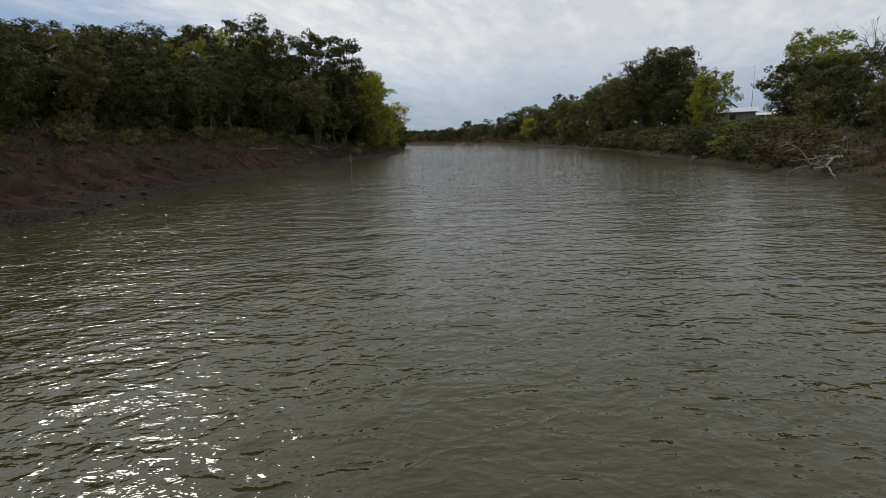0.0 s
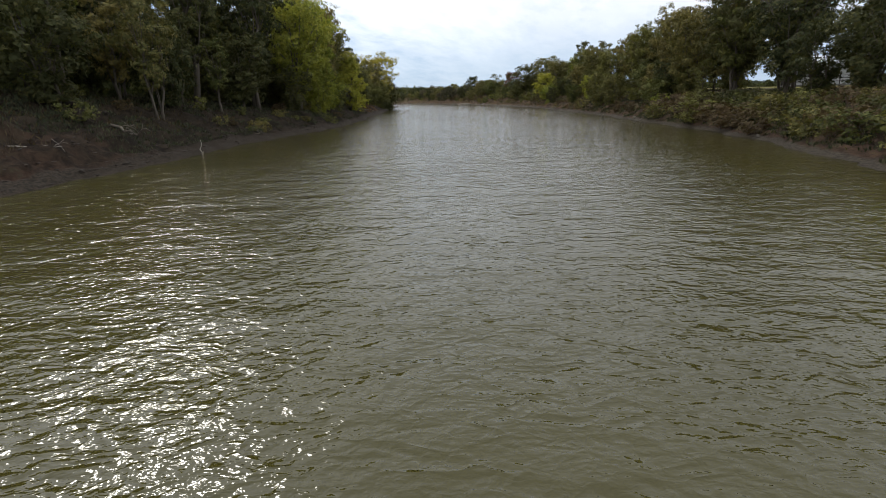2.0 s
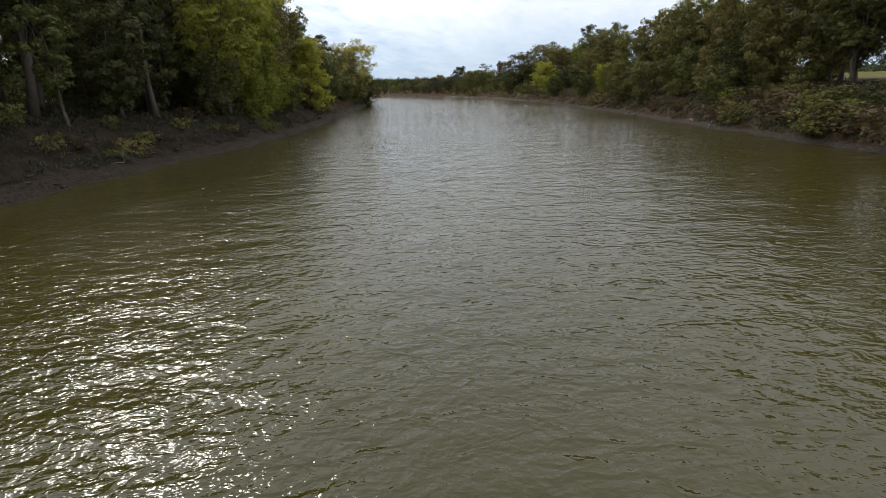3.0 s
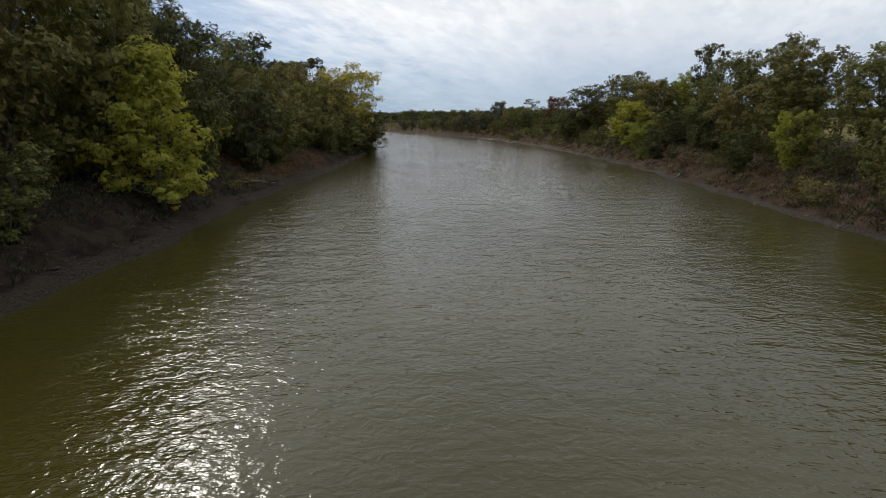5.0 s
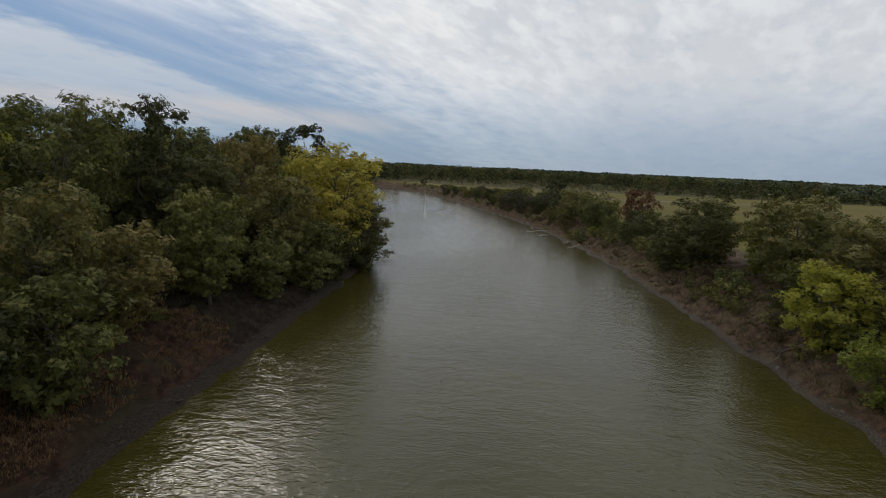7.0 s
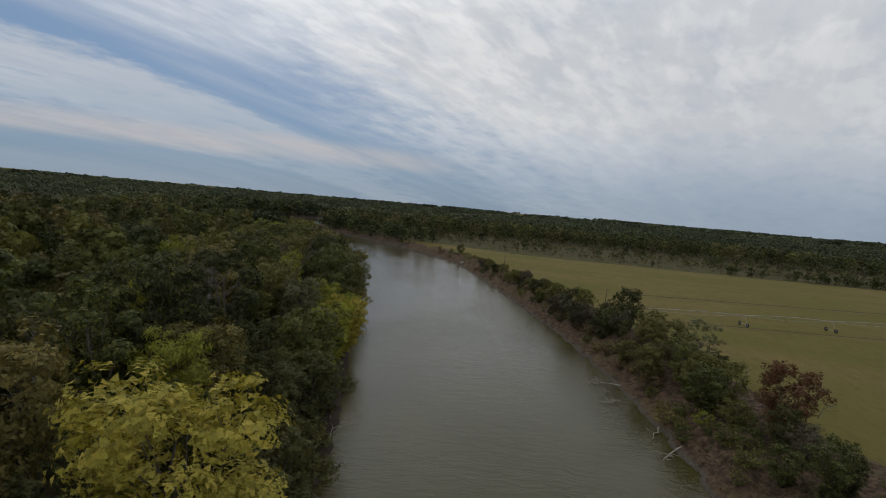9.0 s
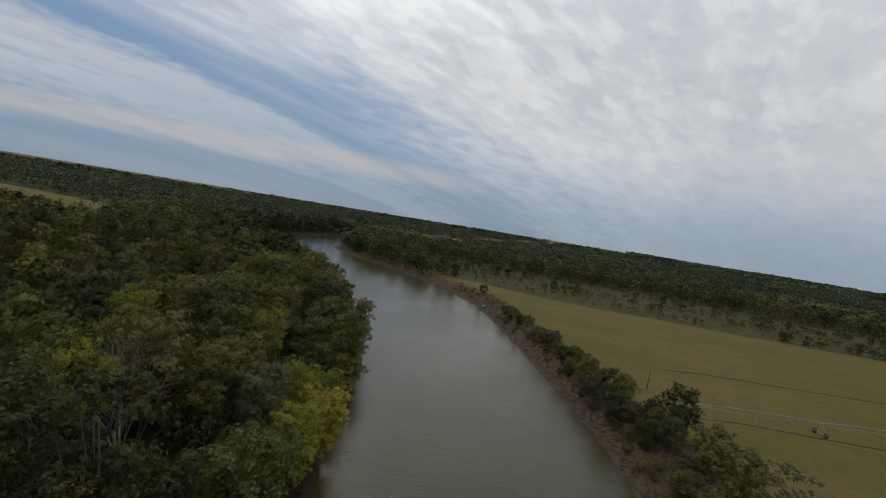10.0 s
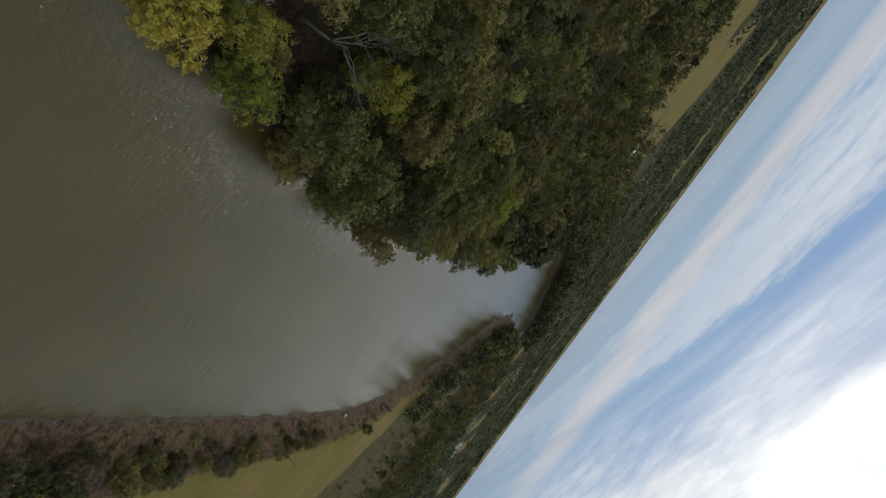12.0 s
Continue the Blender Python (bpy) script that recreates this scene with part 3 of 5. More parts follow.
def tree_parts(seed, height, radius, clear, count, size, lumps=16, lean=0.0, open_top=0.0, forks=1, bark=BARK, leaf_mat=LEAF, droop=0.0, narrow=1.0, limb_sides=4):
    """Meshes of a tree: a forking tapered trunk with limbs, and a crown of leaf sprays in uneven clumps."""
    rng, ran = np.random.RandomState(seed), random.Random(seed)
    T_ = Tubes(limb_sides)
    blobs = []
    top = Vector((lean * height, 0, height * 0.86))
    r0 = 0.016 * height + 0.05
    stems = []
    for k in range(forks):
        a = 6.28 * k / max(forks, 1) + ran.uniform(0, 1)
        off = 0.0 if forks == 1 else radius * 0.42
        tip = top + Vector((math.cos(a) * off, math.sin(a) * off, -ran.uniform(0, 0.12) * height))
        foot = Vector((0, 0, -0.5)) if forks == 1 else Vector((math.cos(a) * r0 * 1.2, math.sin(a) * r0 * 1.2, -0.5))
        pts = crooked(ran, foot, tip, 6, 0.05)
        rr = [r0 * (1.25 if i == 0 else 1.0 - 0.85 * i / 6) * (1 if forks == 1 else 0.72) for i in range(7)]
        T_.limb(pts, rr)
        stems.append((pts, rr))
    for k in range(lumps):
        h = clear + (1 - clear) * (k + 0.6 * ran.random()) / lumps
        h = min(h, 0.95)
        pts, rr = stems[k % forks]
        wide = math.sin(math.pi * min(1, 0.18 + 0.82 * (1 - ((h - clear) / (1 - clear)) ** 1.3))) ** 0.7 if narrow == 1.0 else (1 - ((h - clear) / (1 - clear)) ** 1.6) * 0.9 + 0.12
        a = 2.399 * k + ran.uniform(-0.5, 0.5)
        reach = radius * wide * ran.uniform(0.45, 0.86)
        i = max(1, min(5, int(6 * h * 0.8)))
        root = pts[i]
        tip = Vector((lean * height * h + math.cos(a) * reach, math.sin(a) * reach, height * h))
        mid = root.lerp(tip, 0.5) + Vector((0, 0, -0.04 * height))
        T_.limb([root, mid, tip], [rr[i] * 0.55, rr[i] * 0.34, 0.02])
        for q in range(2 if limb_sides > 3 else 1):
            t2 = tip + Vector((ran.uniform(-1, 1), ran.uniform(-1, 1), ran.uniform(-0.3, 0.9))) * radius * 0.25
            T_.limb([mid.lerp(tip, 0.4 + 0.3 * q), t2], [rr[i] * 0.2, 0.012], 3)
        br = radius * ran.uniform(0.30, 0.46) * (1 - 0.25 * open_top * (h > 0.7))
        blobs.append((tip.x, tip.y, tip.z, br * ran.uniform(0.85, 1.25), br * ran.uniform(0.85, 1.25), br * ran.uniform(0.6, 0.95)))
    blobs.append((top.x, top.y, height * 0.9, radius * 0.3, radius * 0.3, height * 0.09))
    v, f = tufted(rng, blobs, count, size, droop=droop)
    keep_z = v[:, 2].reshape(-1, 3).min(1) > 0.1
    v = v.reshape(-1, 3, 3)[keep_z].reshape(-1, 3)
    f = np.arange(len(v)).reshape(-1, 3)
    return T_.mesh("trunk", bark), mesh_of("crown", v, f, [leaf_mat])


def recoloured(me, mat):
    me = me.copy()
    me.materials.clear()
    me.materials.append(mat)
    return me


def bare_tree(seed, height, spread_, mat, depth=4, droop=0.0):
    """A dead tree: forking bare limbs."""
    ran = random.Random(seed)
    T_ = Tubes(5)

    def grow(p, d, length, r, level):
        q = p + d * length
        pts = crooked(ran, p, q, 3, 0.07)
        T_.limb(pts, [r, r * 0.85, r * 0.72, r * 0.55])
        if level == 0:
            return
        for k in range(2 + (ran.random() < 0.55)):
            w = Vector((ran.uniform(-1, 1), ran.uniform(-1, 1), ran.uniform(-0.25 - droop, 0.8))) * spread_
            grow(pts[ran.choice((2, 3))], (d + w).normalized(), length * ran.uniform(0.55, 0.82), r * 0.52, level - 1)

    grow(Vector((0, 0, -0.4)), Vector((ran.uniform(-0.1, 0.1), ran.uniform(-0.1, 0.1), 1)).normalized(), height * 0.4, 0.014 * height + 0.03, depth)
    return T_.mesh("trunk", mat)


# kinds of tree, each built once
KINDS = {}


def kind(key, **kw):
    KINDS[key] = tree_parts(**kw)


def tint(key, source, mat):
    KINDS[key] = (KINDS[source][0], recoloured(KINDS[source][1], mat))


kind("broad_a", seed=11, height=17, radius=5.8, clear=0.18, count=9400, size=0.330, lumps=24)
kind("broad_b", seed=12, height=15, radius=5.4, clear=0.14, count=8600, size=0.330, lumps=22, lean=0.05)
kind("tall_a", seed=13, height=21, radius=5.2, clear=0.3, count=7000, size=0.330, lumps=20, open_top=1.0, forks=2)
kind("tall_b", seed=14, height=20, radius=4.8, clear=0.34, count=6400, size=0.330, lumps=17, open_top=1.2, lean=-0.04)
kind("bushy_a", seed=15, height=10, radius=4.3, clear=0.05, count=6000, size=0.295, lumps=20, forks=3)
kind("bushy_b", seed=16, height=8.5, radius=3.8, clear=0.04, count=5000, size=0.280, lumps=16, forks=3, droop=0.8)
kind("cone_a", seed=17, height=13, radius=4.2, clear=0.1, count=9000, size=0.300, lumps=34, narrow=0.5)
kind("sparse_a", seed=21, height=12, radius=3.6, clear=0.2, count=1600, size=0.33, lumps=15, forks=2)
kind("shrub_a", seed=22, height=3.4, radius=2.2, clear=0.05, count=900, size=0.24, lumps=12, forks=3, limb_sides=3)
kind("shrub_b", seed=23, height=2.4, radius=2.0, clear=0.03, count=760, size=0.23, lumps=10, forks=3, limb_sides=3, droop=0.4)
for src in ("broad_a", "broad_b", "tall_a", "tall_b", "bushy_a", "bushy_b"):
    tint(src + "_dark", src, LEAF_DARK)
    tint(src + "_olive", src, LEAF_OLIVE)
    tint(src + "_light", src, LEAF_LIGHT)
    tint(src + "_pale", src, LEAF_PALE)
for src in ("cone_a", "broad_a", "broad_b", "bushy_a", "bushy_b"):
    tint(src + "_yellow", src, LEAF_YELLOW)
    tint(src + "_gold", src, LEAF_GOLD)
for src in ("bushy_a", "bushy_b", "sparse_a"):
    tint(src + "_brown", src, LEAF_BROWN)
for src in ("broad_b", "sparse_a", "bushy_a"):
    tint(src + "_pale", src, LEAF_PALE)
    tint(src + "_red", src, LEAF_RED)
for src in ("shrub_a", "shrub_b"):
    tint(src + "_dark", src, LEAF_DARK)
    tint(src + "_dry", src, LEAF_SERE)
    tint(src + "_light", src, LEAF_LIGHT)
    tint(src + "_olive", src, LEAF_OLIVE)
HEIGHT = dict(broad_a=17, broad_b=15, tall_a=21, tall_b=20, bushy_a=10, bushy_b=8.5, cone_a=13, sparse_a=12, shrub_a=3.4, shrub_b=2.4)
TINT_WORDS = dict(dark="dark green", olive="olive-brown", light="light green", yellow="autumn yellow", pale="pale grey-green", red="rust-red autumn", dry="dry brown", gold="golden-olive", brown="grey-brown")
MASTERS = {}
_ran = random.Random(77)


def plant(key, x, y, height, wide=1.0, turn=None, sink=0.15, label="", group="trees of the river wood", stand="on the river bank"):
    """Sets a tree or shrub of that kind at a place, at a height."""
    base = "_".join(key.split("_")[:2])
    hue = TINT_WORDS.get(key.split("_")[-1], "green")
    k = height / HEIGHT[base]
    turn = _ran.uniform(0, 360) if turn is None else turn
    m = Matrix.LocRotScale((x, y, ground(x, y) - sink), Euler((radians(_ran.uniform(-3, 3)), radians(_ran.uniform(-3, 3)), radians(turn))), (k * wide, k * wide, k))
    shrub = base.startswith("shrub")
    if key not in MASTERS:
        ob = new("shrub" if shrub else "tree")
        part("stem" if shrub else "trunk", KINDS[key][0], ob)
        part("crown", KINDS[key][1], ob)
        ob.matrix_basis = m
        MASTERS[key] = ob
    else:
        src = MASTERS[key]
        ob = new("shrub" if shrub else "tree")
        for ch in src.children:
            part(ch.name.split(".")[0], ch.data, ob)
        ob.matrix_basis = m
    what = "shrub" if shrub else {"tall": "tall open-crowned tree", "broad": "broad leafy tree", "bushy": "bushy low-branched tree", "cone": "dense pyramidal tree", "sparse": "thin-crowned slender tree"}[base.split("_")[0]]
    return tagged(ob, label or f"{hue} {what} {stand}", "shrub" if shrub else "tree", group)


# ---------------- the left bank wood ----------------
# trees that stand out: kind, place, height, width
STANDING_LEFT = [
    ("cone_a_yellow", -13.9, 181.5, 13.4, 1.08), ("tall_a_dark", -20, 133, 24, 1.05), ("tall_b_dark", -24, 121, 23, 1.0), ("tall_a_dark", -31, 106, 21, 1.0),
    ("tall_b_dark", -34, 92, 17, 1.0), ("tall_a_dark", -42, 80, 14, 1.0), ("broad_a_light", -16.5, 145, 18, 1.15), ("broad_b_light", -17, 155, 14, 1.0),
    ("broad_b_dark", -23, 141, 17, 1.0), ("tall_a_dark", -32, 251, 22, 1.0), ("tall_b_dark", -36, 306, 24, 1.0),
    ("bushy_a_dark", -14.5, 283, 11, 1.1), ("bushy_a_dark", -17, 291, 11, 1.1), ("bushy_b_dark", -20, 301, 8, 1.0), ("broad_a_gold", -17.5, 276, 20.5, 1.22),
    ("broad_a_light", -31, 292, 15.5, 0.85), ("broad_b_dark", -26, 287, 13, 0.8), ("broad_b_gold", -37, 350, 14, 0.98), ("broad_b_yellow", -35, 340.5, 13.5, 1.0), ("broad_a_light", -44.5, 353, 13.5, 0.85),
    ("broad_b_pale", -44, 344, 15, 0.95), ("bushy_a_olive", -22, 231, 10, 1.2), ("broad_a_olive", -21, 224, 14, 0.9), ("broad_a_dark", -25, 205, 18, 1.0),
    ("broad_b_dark", -23, 190, 17, 1.0), ("bushy_a_dark", -19, 214, 11, 1.0), ("bushy_b_light", -20, 201, 8.5, 1.1), ("broad_b", -20, 243, 13, 1.0),
    ("broad_b_olive", -20, 257, 15, 1.0), ("bushy_a", -18, 266, 9, 1.1), ("broad_a_light", -50, 300, 17, 0.9), ("broad_b_light", -60, 322, 17, 0.9),
    ("broad_a_light", -84, 352, 17, 0.9), ("broad_b_light", -64, 372, 15, 0.9), ("bushy_a_light", -45, 365, 11, 1.1), ("broad_b_olive", -66, 420, 17, 1.0),
    ("broad_a", -56, 398, 15, 1.0), ("bushy_a_olive", -50, 385, 10, 1.1), ("broad_a", -52, 374, 19, 1.1), ("broad_b", -61, 391, 19, 1.1), ("broad_a_dark", -72, 410, 19, 1.15),
    ("broad_b", -79, 425, 18, 1.1), ("broad_a_olive", -88, 438, 18, 1.1), ("broad_b_dark", -98, 452, 18, 1.1), ("broad_a", -112, 468, 18, 1.1), ("broad_b", -128, 488, 18, 1.1),
    ("broad_b_olive", -18.5, 166.5, 19, 0.9), ("broad_a_olive", -20.5, 174, 21, 0.85), ("broad_b_light", -17.5, 158, 17, 0.95), ("broad_a_light", -17.5, 151, 19, 0.9), ("broad_b", -18.5, 183, 18, 0.8), ("tall_a", -24, 192, 23, 1.0), ("tall_b_olive", -21, 163, 22, 1.0),
    ("bushy_a_light", -14.6, 158, 7.5, 1.1), ("bushy_a", -14.2, 166, 6, 1.1), ("bushy_b_light", -14.6, 150.5, 6.5, 1.1),
    ("bushy_a", -16.5, 262, 10, 1.2), ("bushy_a_dark", -16, 271, 9, 1.2), ("bushy_b", -17.5, 252, 8, 1.2), ("bushy_a_dark", -25, 312, 11, 1.2), ("broad_b", -30, 323, 16, 1.1), ("bushy_a", -29, 317, 10, 1.2),
]
LABELS = {0: "dense yellow-green autumn tree at the foot of the wood", 14: "large golden-olive autumn tree at the point of the bank", 17: "yellow-green autumn tree leaning over the water", 19: "pale grey-green tree at the wood's edge"}
for i, (key, x, y, h, w) in enumerate(STANDING_LEFT):
    plant(key, x, y, h, w, label=LABELS.get(i, ""))

rng = np.random.RandomState(5)
taken = [(t[1], t[2], 4.0) for t in STANDING_LEFT] + [(-13.3, 181, 10.0), (-14, 172, 10.0), (-17, 165, 7.0), (-46, 318, 9.0), (-51, 322, 9.0), (-57, 360, 8.0), (-108, 366, 8.0)]


def roomy(x, y, r):
    if any((x - a) ** 2 + (y - b) ** 2 < ((r + c) * 0.5) ** 2 for a, b, c in taken):
        return False
    taken.append((x, y, r))
    return True


# how high the wood stands along the bank
def wood_height(y):
    return float(np.interp(y, [0, 45, 70, 100, 135, 170, 200, 250, 300, 360, 430, 600], [9, 9.5, 12.5, 18, 23, 21, 21, 21, 21, 19, 18, 16]))


def scatter(count, box, reach, gap, chooser, tries=40):
    """Strews trees over a stretch of one bank, between two distances from the water."""
    made = 0
    px, py = rng.uniform(box[0], box[1], count * tries), rng.uniform(box[2], box[3], count * tries)
    _, d, s = land(px, py)
    ok = (s == box[4]) & (d > reach[0]) & (d < reach[1])
    for x, y, far in zip(px[ok].tolist(), py[ok].tolist(), d[ok].tolist()):
        if made >= count:
            break
        if roomy(x, y, gap):
            chooser(x, y, far)
            made += 1


def front_left(x, y, d):
    key = rng.choice(["bushy_a_dark", "bushy_b_dark", "bushy_a", "bushy_b", "bushy_a_olive", "broad_b_dark", "bushy_b_light"], p=[0.26, 0.22, 0.18, 0.14, 0.08, 0.1, 0.02])
    if y < 115 and key in ("bushy_a", "bushy_b", "bushy_b_light"):
        key = "bushy_b_dark" if key != "bushy_a" else "bushy_a_dark"
    tall = rng.uniform(6.5, 10.5) * (0.85 if y < 60 else 1)
    if y < 130 and rng.rand() < 0.6:
        key, tall = rng.choice(["tall_a_dark", "tall_b_dark", "tall_b", "tall_a_olive"]), tall * (1.12 if y < 80 else 1.3)
    plant(key, x, y, tall, rng.uniform(0.9, 1.2))


def back_left(x, y, d):
    key = rng.choice(["broad_a", "broad_b", "tall_a", "tall_b", "broad_a_dark", "broad_b_dark", "tall_a_dark", "tall_b_dark", "broad_a_olive", "broad_b_light"], p=[0.16, 0.15, 0.1, 0.1, 0.11, 0.1, 0.07, 0.06, 0.08, 0.07])
    h = wood_height(y) * (rng.uniform(0.92, 1.1) if key.startswith("tall") else rng.uniform(0.66, 1.0))
    if y > 300:
        key = key.replace("tall_", "broad_")
    if 275 < y < 330:
        key = key.replace("_light", "_dark")
    plant(key, x, y, h, rng.uniform(0.9, 1.15))


scatter(22, (-70, 0, 28, 98, -1), (11, 20), 4.6, front_left)
scatter(28, (-70, 0, 95, 190, -1), (6.5, 16), 4.4, front_left)
scatter(32, (-70, 0, 182, 330, -1), (5, 14), 5.2, front_left)
scatter(26, (-130, 0, 300, 480, -1), (6.0, 15), 4.8, front_left)
scatter(28, (-90, 0, 22, 130, -1), (16, 36), 6.4, back_left)
scatter(36, (-90, 0, 125, 345, -1), (15, 38), 7.9, back_left)
scatter(24, (-190, 0, 300, 480, -1), (12, 38), 7.6, back_left)

# ---------------- the right bank ----------------
plant("bushy_a_light", 45.3, 87, 9.2, 0.92, label="yellow-green autumn tree beside the house")
plant("broad_a_light", 67, 94, 14.5, 1.2, label="large light green tree beside the house")
plant("broad_b_light", 61, 84, 10, 1.1)
plant("bushy_a_dark", 52, 72, 7, 1.0)
plant("bushy_a_dark", 60, 90, 9.5, 1.2)
plant("bushy_a_dark", 64, 88, 10, 1.1)
plant("broad_b", 63, 82, 10.5, 1.1)
plant("bushy_a_dark", 57, 78, 8.5, 1.1)
plant("bushy_a_dark", 55, 66, 8, 1.1)
plant("broad_b_dark", 54, 58, 8.5, 1.0)
plant("tall_a_dark", 47, 56, 8.5, 0.9)
plant("tall_a_dark", 53, 117, 17, 1.1)
plant("broad_b_dark", 53.5, 106, 8.5, 1.0)
plant("bushy_a_dark", 48.3, 99, 9.0, 1.1)
plant("broad_a_dark", 49, 112, 15)
plant("broad_a_dark", 52, 128, 16)
plant("broad_b_olive", 50, 138, 14)
plant("broad_a_olive", 53, 150, 15)
plant("broad_b", 51, 163, 13)
plant("broad_a_olive", 55, 176, 13)
plant("tall_b_olive", 56, 190, 13.5)
plant("broad_b_olive", 53, 204, 12.5, 1.1)
plant("bushy_a_yellow", 49.2, 197, 6.5, 0.8, label="small yellow autumn tree on the cut bank")
plant("tall_a_pale", 58, 213, 14.5)
plant("broad_a", 55, 222, 12.5)
plant("tall_a_dark", 59.5, 243, 17.0, 0.85, label="tall dark oak with open crown above the bank")
plant("bushy_a_yellow", 47.3, 248, 9.2, 1.2, label="yellow-green bushy tree leaning over the bank")
plant("bushy_b_light", 46.8, 238, 6.5, 1.15)
plant("bushy_a_olive", 53, 251, 11.5, 1.2)
plant("broad_b_olive", 51.5, 264, 13.5, 1.25)
plant("bushy_a", 49, 254, 8, 1.1)
plant("bushy_a", 54.5, 273, 11.5, 1.2)
plant("broad_a_dark", 46.2, 284.5, 13, 1.4, label="dark round-crowned tree above the cut bank")
plant("bushy_a_dark", 43.4, 293, 8.0, 1.3)
plant("bushy_a_dark", 51, 297, 9, 1.1)
plant("bushy_a_olive", 57, 281, 9, 1.1)
plant("bushy_a_red", 47, 336, 11.5, 1.0, label="rust-red autumn tree above the cut bank")
plant("bushy_a_dark", 44, 330, 6.5, 1.0)
plant("bushy_a", 45, 317, 7.5, 1.0)
plant("sparse_a_pale", 40.5, 365, 12, 1.1, label="pale thin-crowned tree with grey trunk on the bank")
plant("bushy_a_dark", 41.5, 357, 7, 0.9)
plant("bushy_a_olive", 36, 376, 9.5, 1.3)
plant("bushy_a_olive", 33, 387, 9, 1.1)
plant("bushy_a_dark", 28.5, 402, 12, 1.0, label="dark round-crowned tree on the bank by the field")
plant("bushy_b", 24, 398, 7, 1.1)
plant("bushy_a", 17.5, 418, 8.5, 1.0)
plant("bushy_b_dark", 13.5, 426, 7.5, 1.1)
plant("bushy_b", 8, 440, 6.5, 1.1)
plant("bushy_b_dark", 3, 452, 5.5, 1.1)
plant("bushy_b_dark", -9, 478, 4.0, 1.1)
plant("bushy_b", -4, 466, 4.5, 1.2)
plant("bushy_b_dark", -60, 583, 5.5, 1.3, label="round dark bush on the bank edge by the field")


def right_mix(x, y, d):
    key = rng.choice(["broad_a", "broad_b", "broad_a_dark", "bushy_a", "bushy_a_dark", "bushy_a_olive", "broad_b_olive", "bushy_b", "broad_b_light", "tall_b"], p=[0.1, 0.1, 0.12, 0.16, 0.14, 0.1, 0.08, 0.1, 0.05, 0.05])
    top = float(np.interp(y, [0, 60, 110, 150, 200, 250, 290, 330, 360], [14, 13, 15, 14, 13.5, 12.5, 10.5, 8.5, 6.5]))
    if y < 128:
        key = rng.choice(["tall_b", "sparse_a", "tall_b"])
        top = 17.0
    if 0.53 < (x - 1.2) / (y - 5) < 0.68:
        top = 3.5
    plant(key, x, y, top * rng.uniform(0.65, 1.0), rng.uniform(0.9, 1.15))


def right_low(x, y, d):
    key = rng.choice(["bushy_a", "bushy_b", "bushy_a_dark", "bushy_b_olive", "bushy_a_olive", "bushy_b_dark", "sparse_a"], p=[0.16, 0.16, 0.18, 0.14, 0.14, 0.16, 0.06])
    if y > 325 and rng.rand() < 0.3:
        key = rng.choice(["bushy_a_brown", "bushy_b_brown", "sparse_a_brown", "bushy_b_olive"])
    top = float(np.interp(y, [20, 60, 75, 300, 350, 400, 450, 530], [5, 5.5, 8, 7, 8.5, 9.0, 7.2, 5.0]))
    plant(key, x, y, top * rng.uniform(0.6, 1.0), rng.uniform(0.95, 1.3))


def right_brush(x, y, d):
    key = rng.choice(["shrub_a", "shrub_a_olive", "shrub_b", "shrub_a_dark"])
    plant(key, x, y, rng.uniform(2.4, 4.4) * (0.75 if y > 330 else 1.0), rng.uniform(1.0, 1.3), group="shrubs along the bank", stand="on the sloping earth bank")


scatter(20, (30, 90, 130, 240, 1), (3.2, 9), 3.8, right_low)
scatter(10, (30, 90, 236, 330, 1), (3.0, 8), 4.2, right_brush)
scatter(26, (30, 90, 106, 215, 1), (7, 20), 5.2, right_mix)
scatter(9, (30, 90, 212, 302, 1), (9, 20), 6.0, right_mix)
scatter(10, (25, 80, 26, 66, 1), (7, 24), 6.5, right_low)
scatter(10, (30, 80, 300, 345, 1), (7, 15), 5.0, right_low)
scatter(14, (-60, 45, 345, 388, 1), (5, 15), 3.2, right_low)
scatter(34, (-60, 45, 384, 535, 1), (5, 13), 3.6, right_low)
scatter(8, (-150, 0, 470, 640, 1), (6, 12), 3.2, right_brush)
scatter(22, (-60, 60, 300, 540, 1), (2.6, 7), 2.6, right_brush)
plant("bushy_a_dark", 47.5, 104.5, 7.6, 1.05, turn=40, label="dark green bushy tree in front of the white house")


def bank_shrub(x, y, d):
    key = rng.choice(["shrub_a", "shrub_b", "shrub_a_dry", "shrub_b_dry", "shrub_a_light", "shrub_a_olive", "shrub_b_olive"], p=[0.2, 0.17, 0.18, 0.16, 0.04, 0.13, 0.12])
    tall = rng.uniform(0.8, 2.6) * (1.3 if 330 < y < 430 else 0.65 if y >= 430 else 1.0)
    if 30 < x < 58 and 45 < y < 99:
        key, tall = rng.choice(["shrub_a", "shrub_b", "shrub_b_olive"]), min(0.6 * tall, 1.5)
    plant(key, x, y, tall, rng.uniform(0.9, 1.3), group="shrubs along the bank", stand="on the sloping earth bank")


def hanging_brush(x, y, d):
    key = rng.choice(["shrub_a_dark", "shrub_a_light", "shrub_a", "shrub_b_olive", "shrub_b_dry"], p=[0.34, 0.06, 0.24, 0.18, 0.18])
    plant(key, x, y, float(np.clip(4.7 - ground(x, y), 0.9, 2.9)) * rng.uniform(0.75, 1.0), rng.uniform(1.1, 1.5), group="shrubs along the bank", stand="on the steep earth bank")


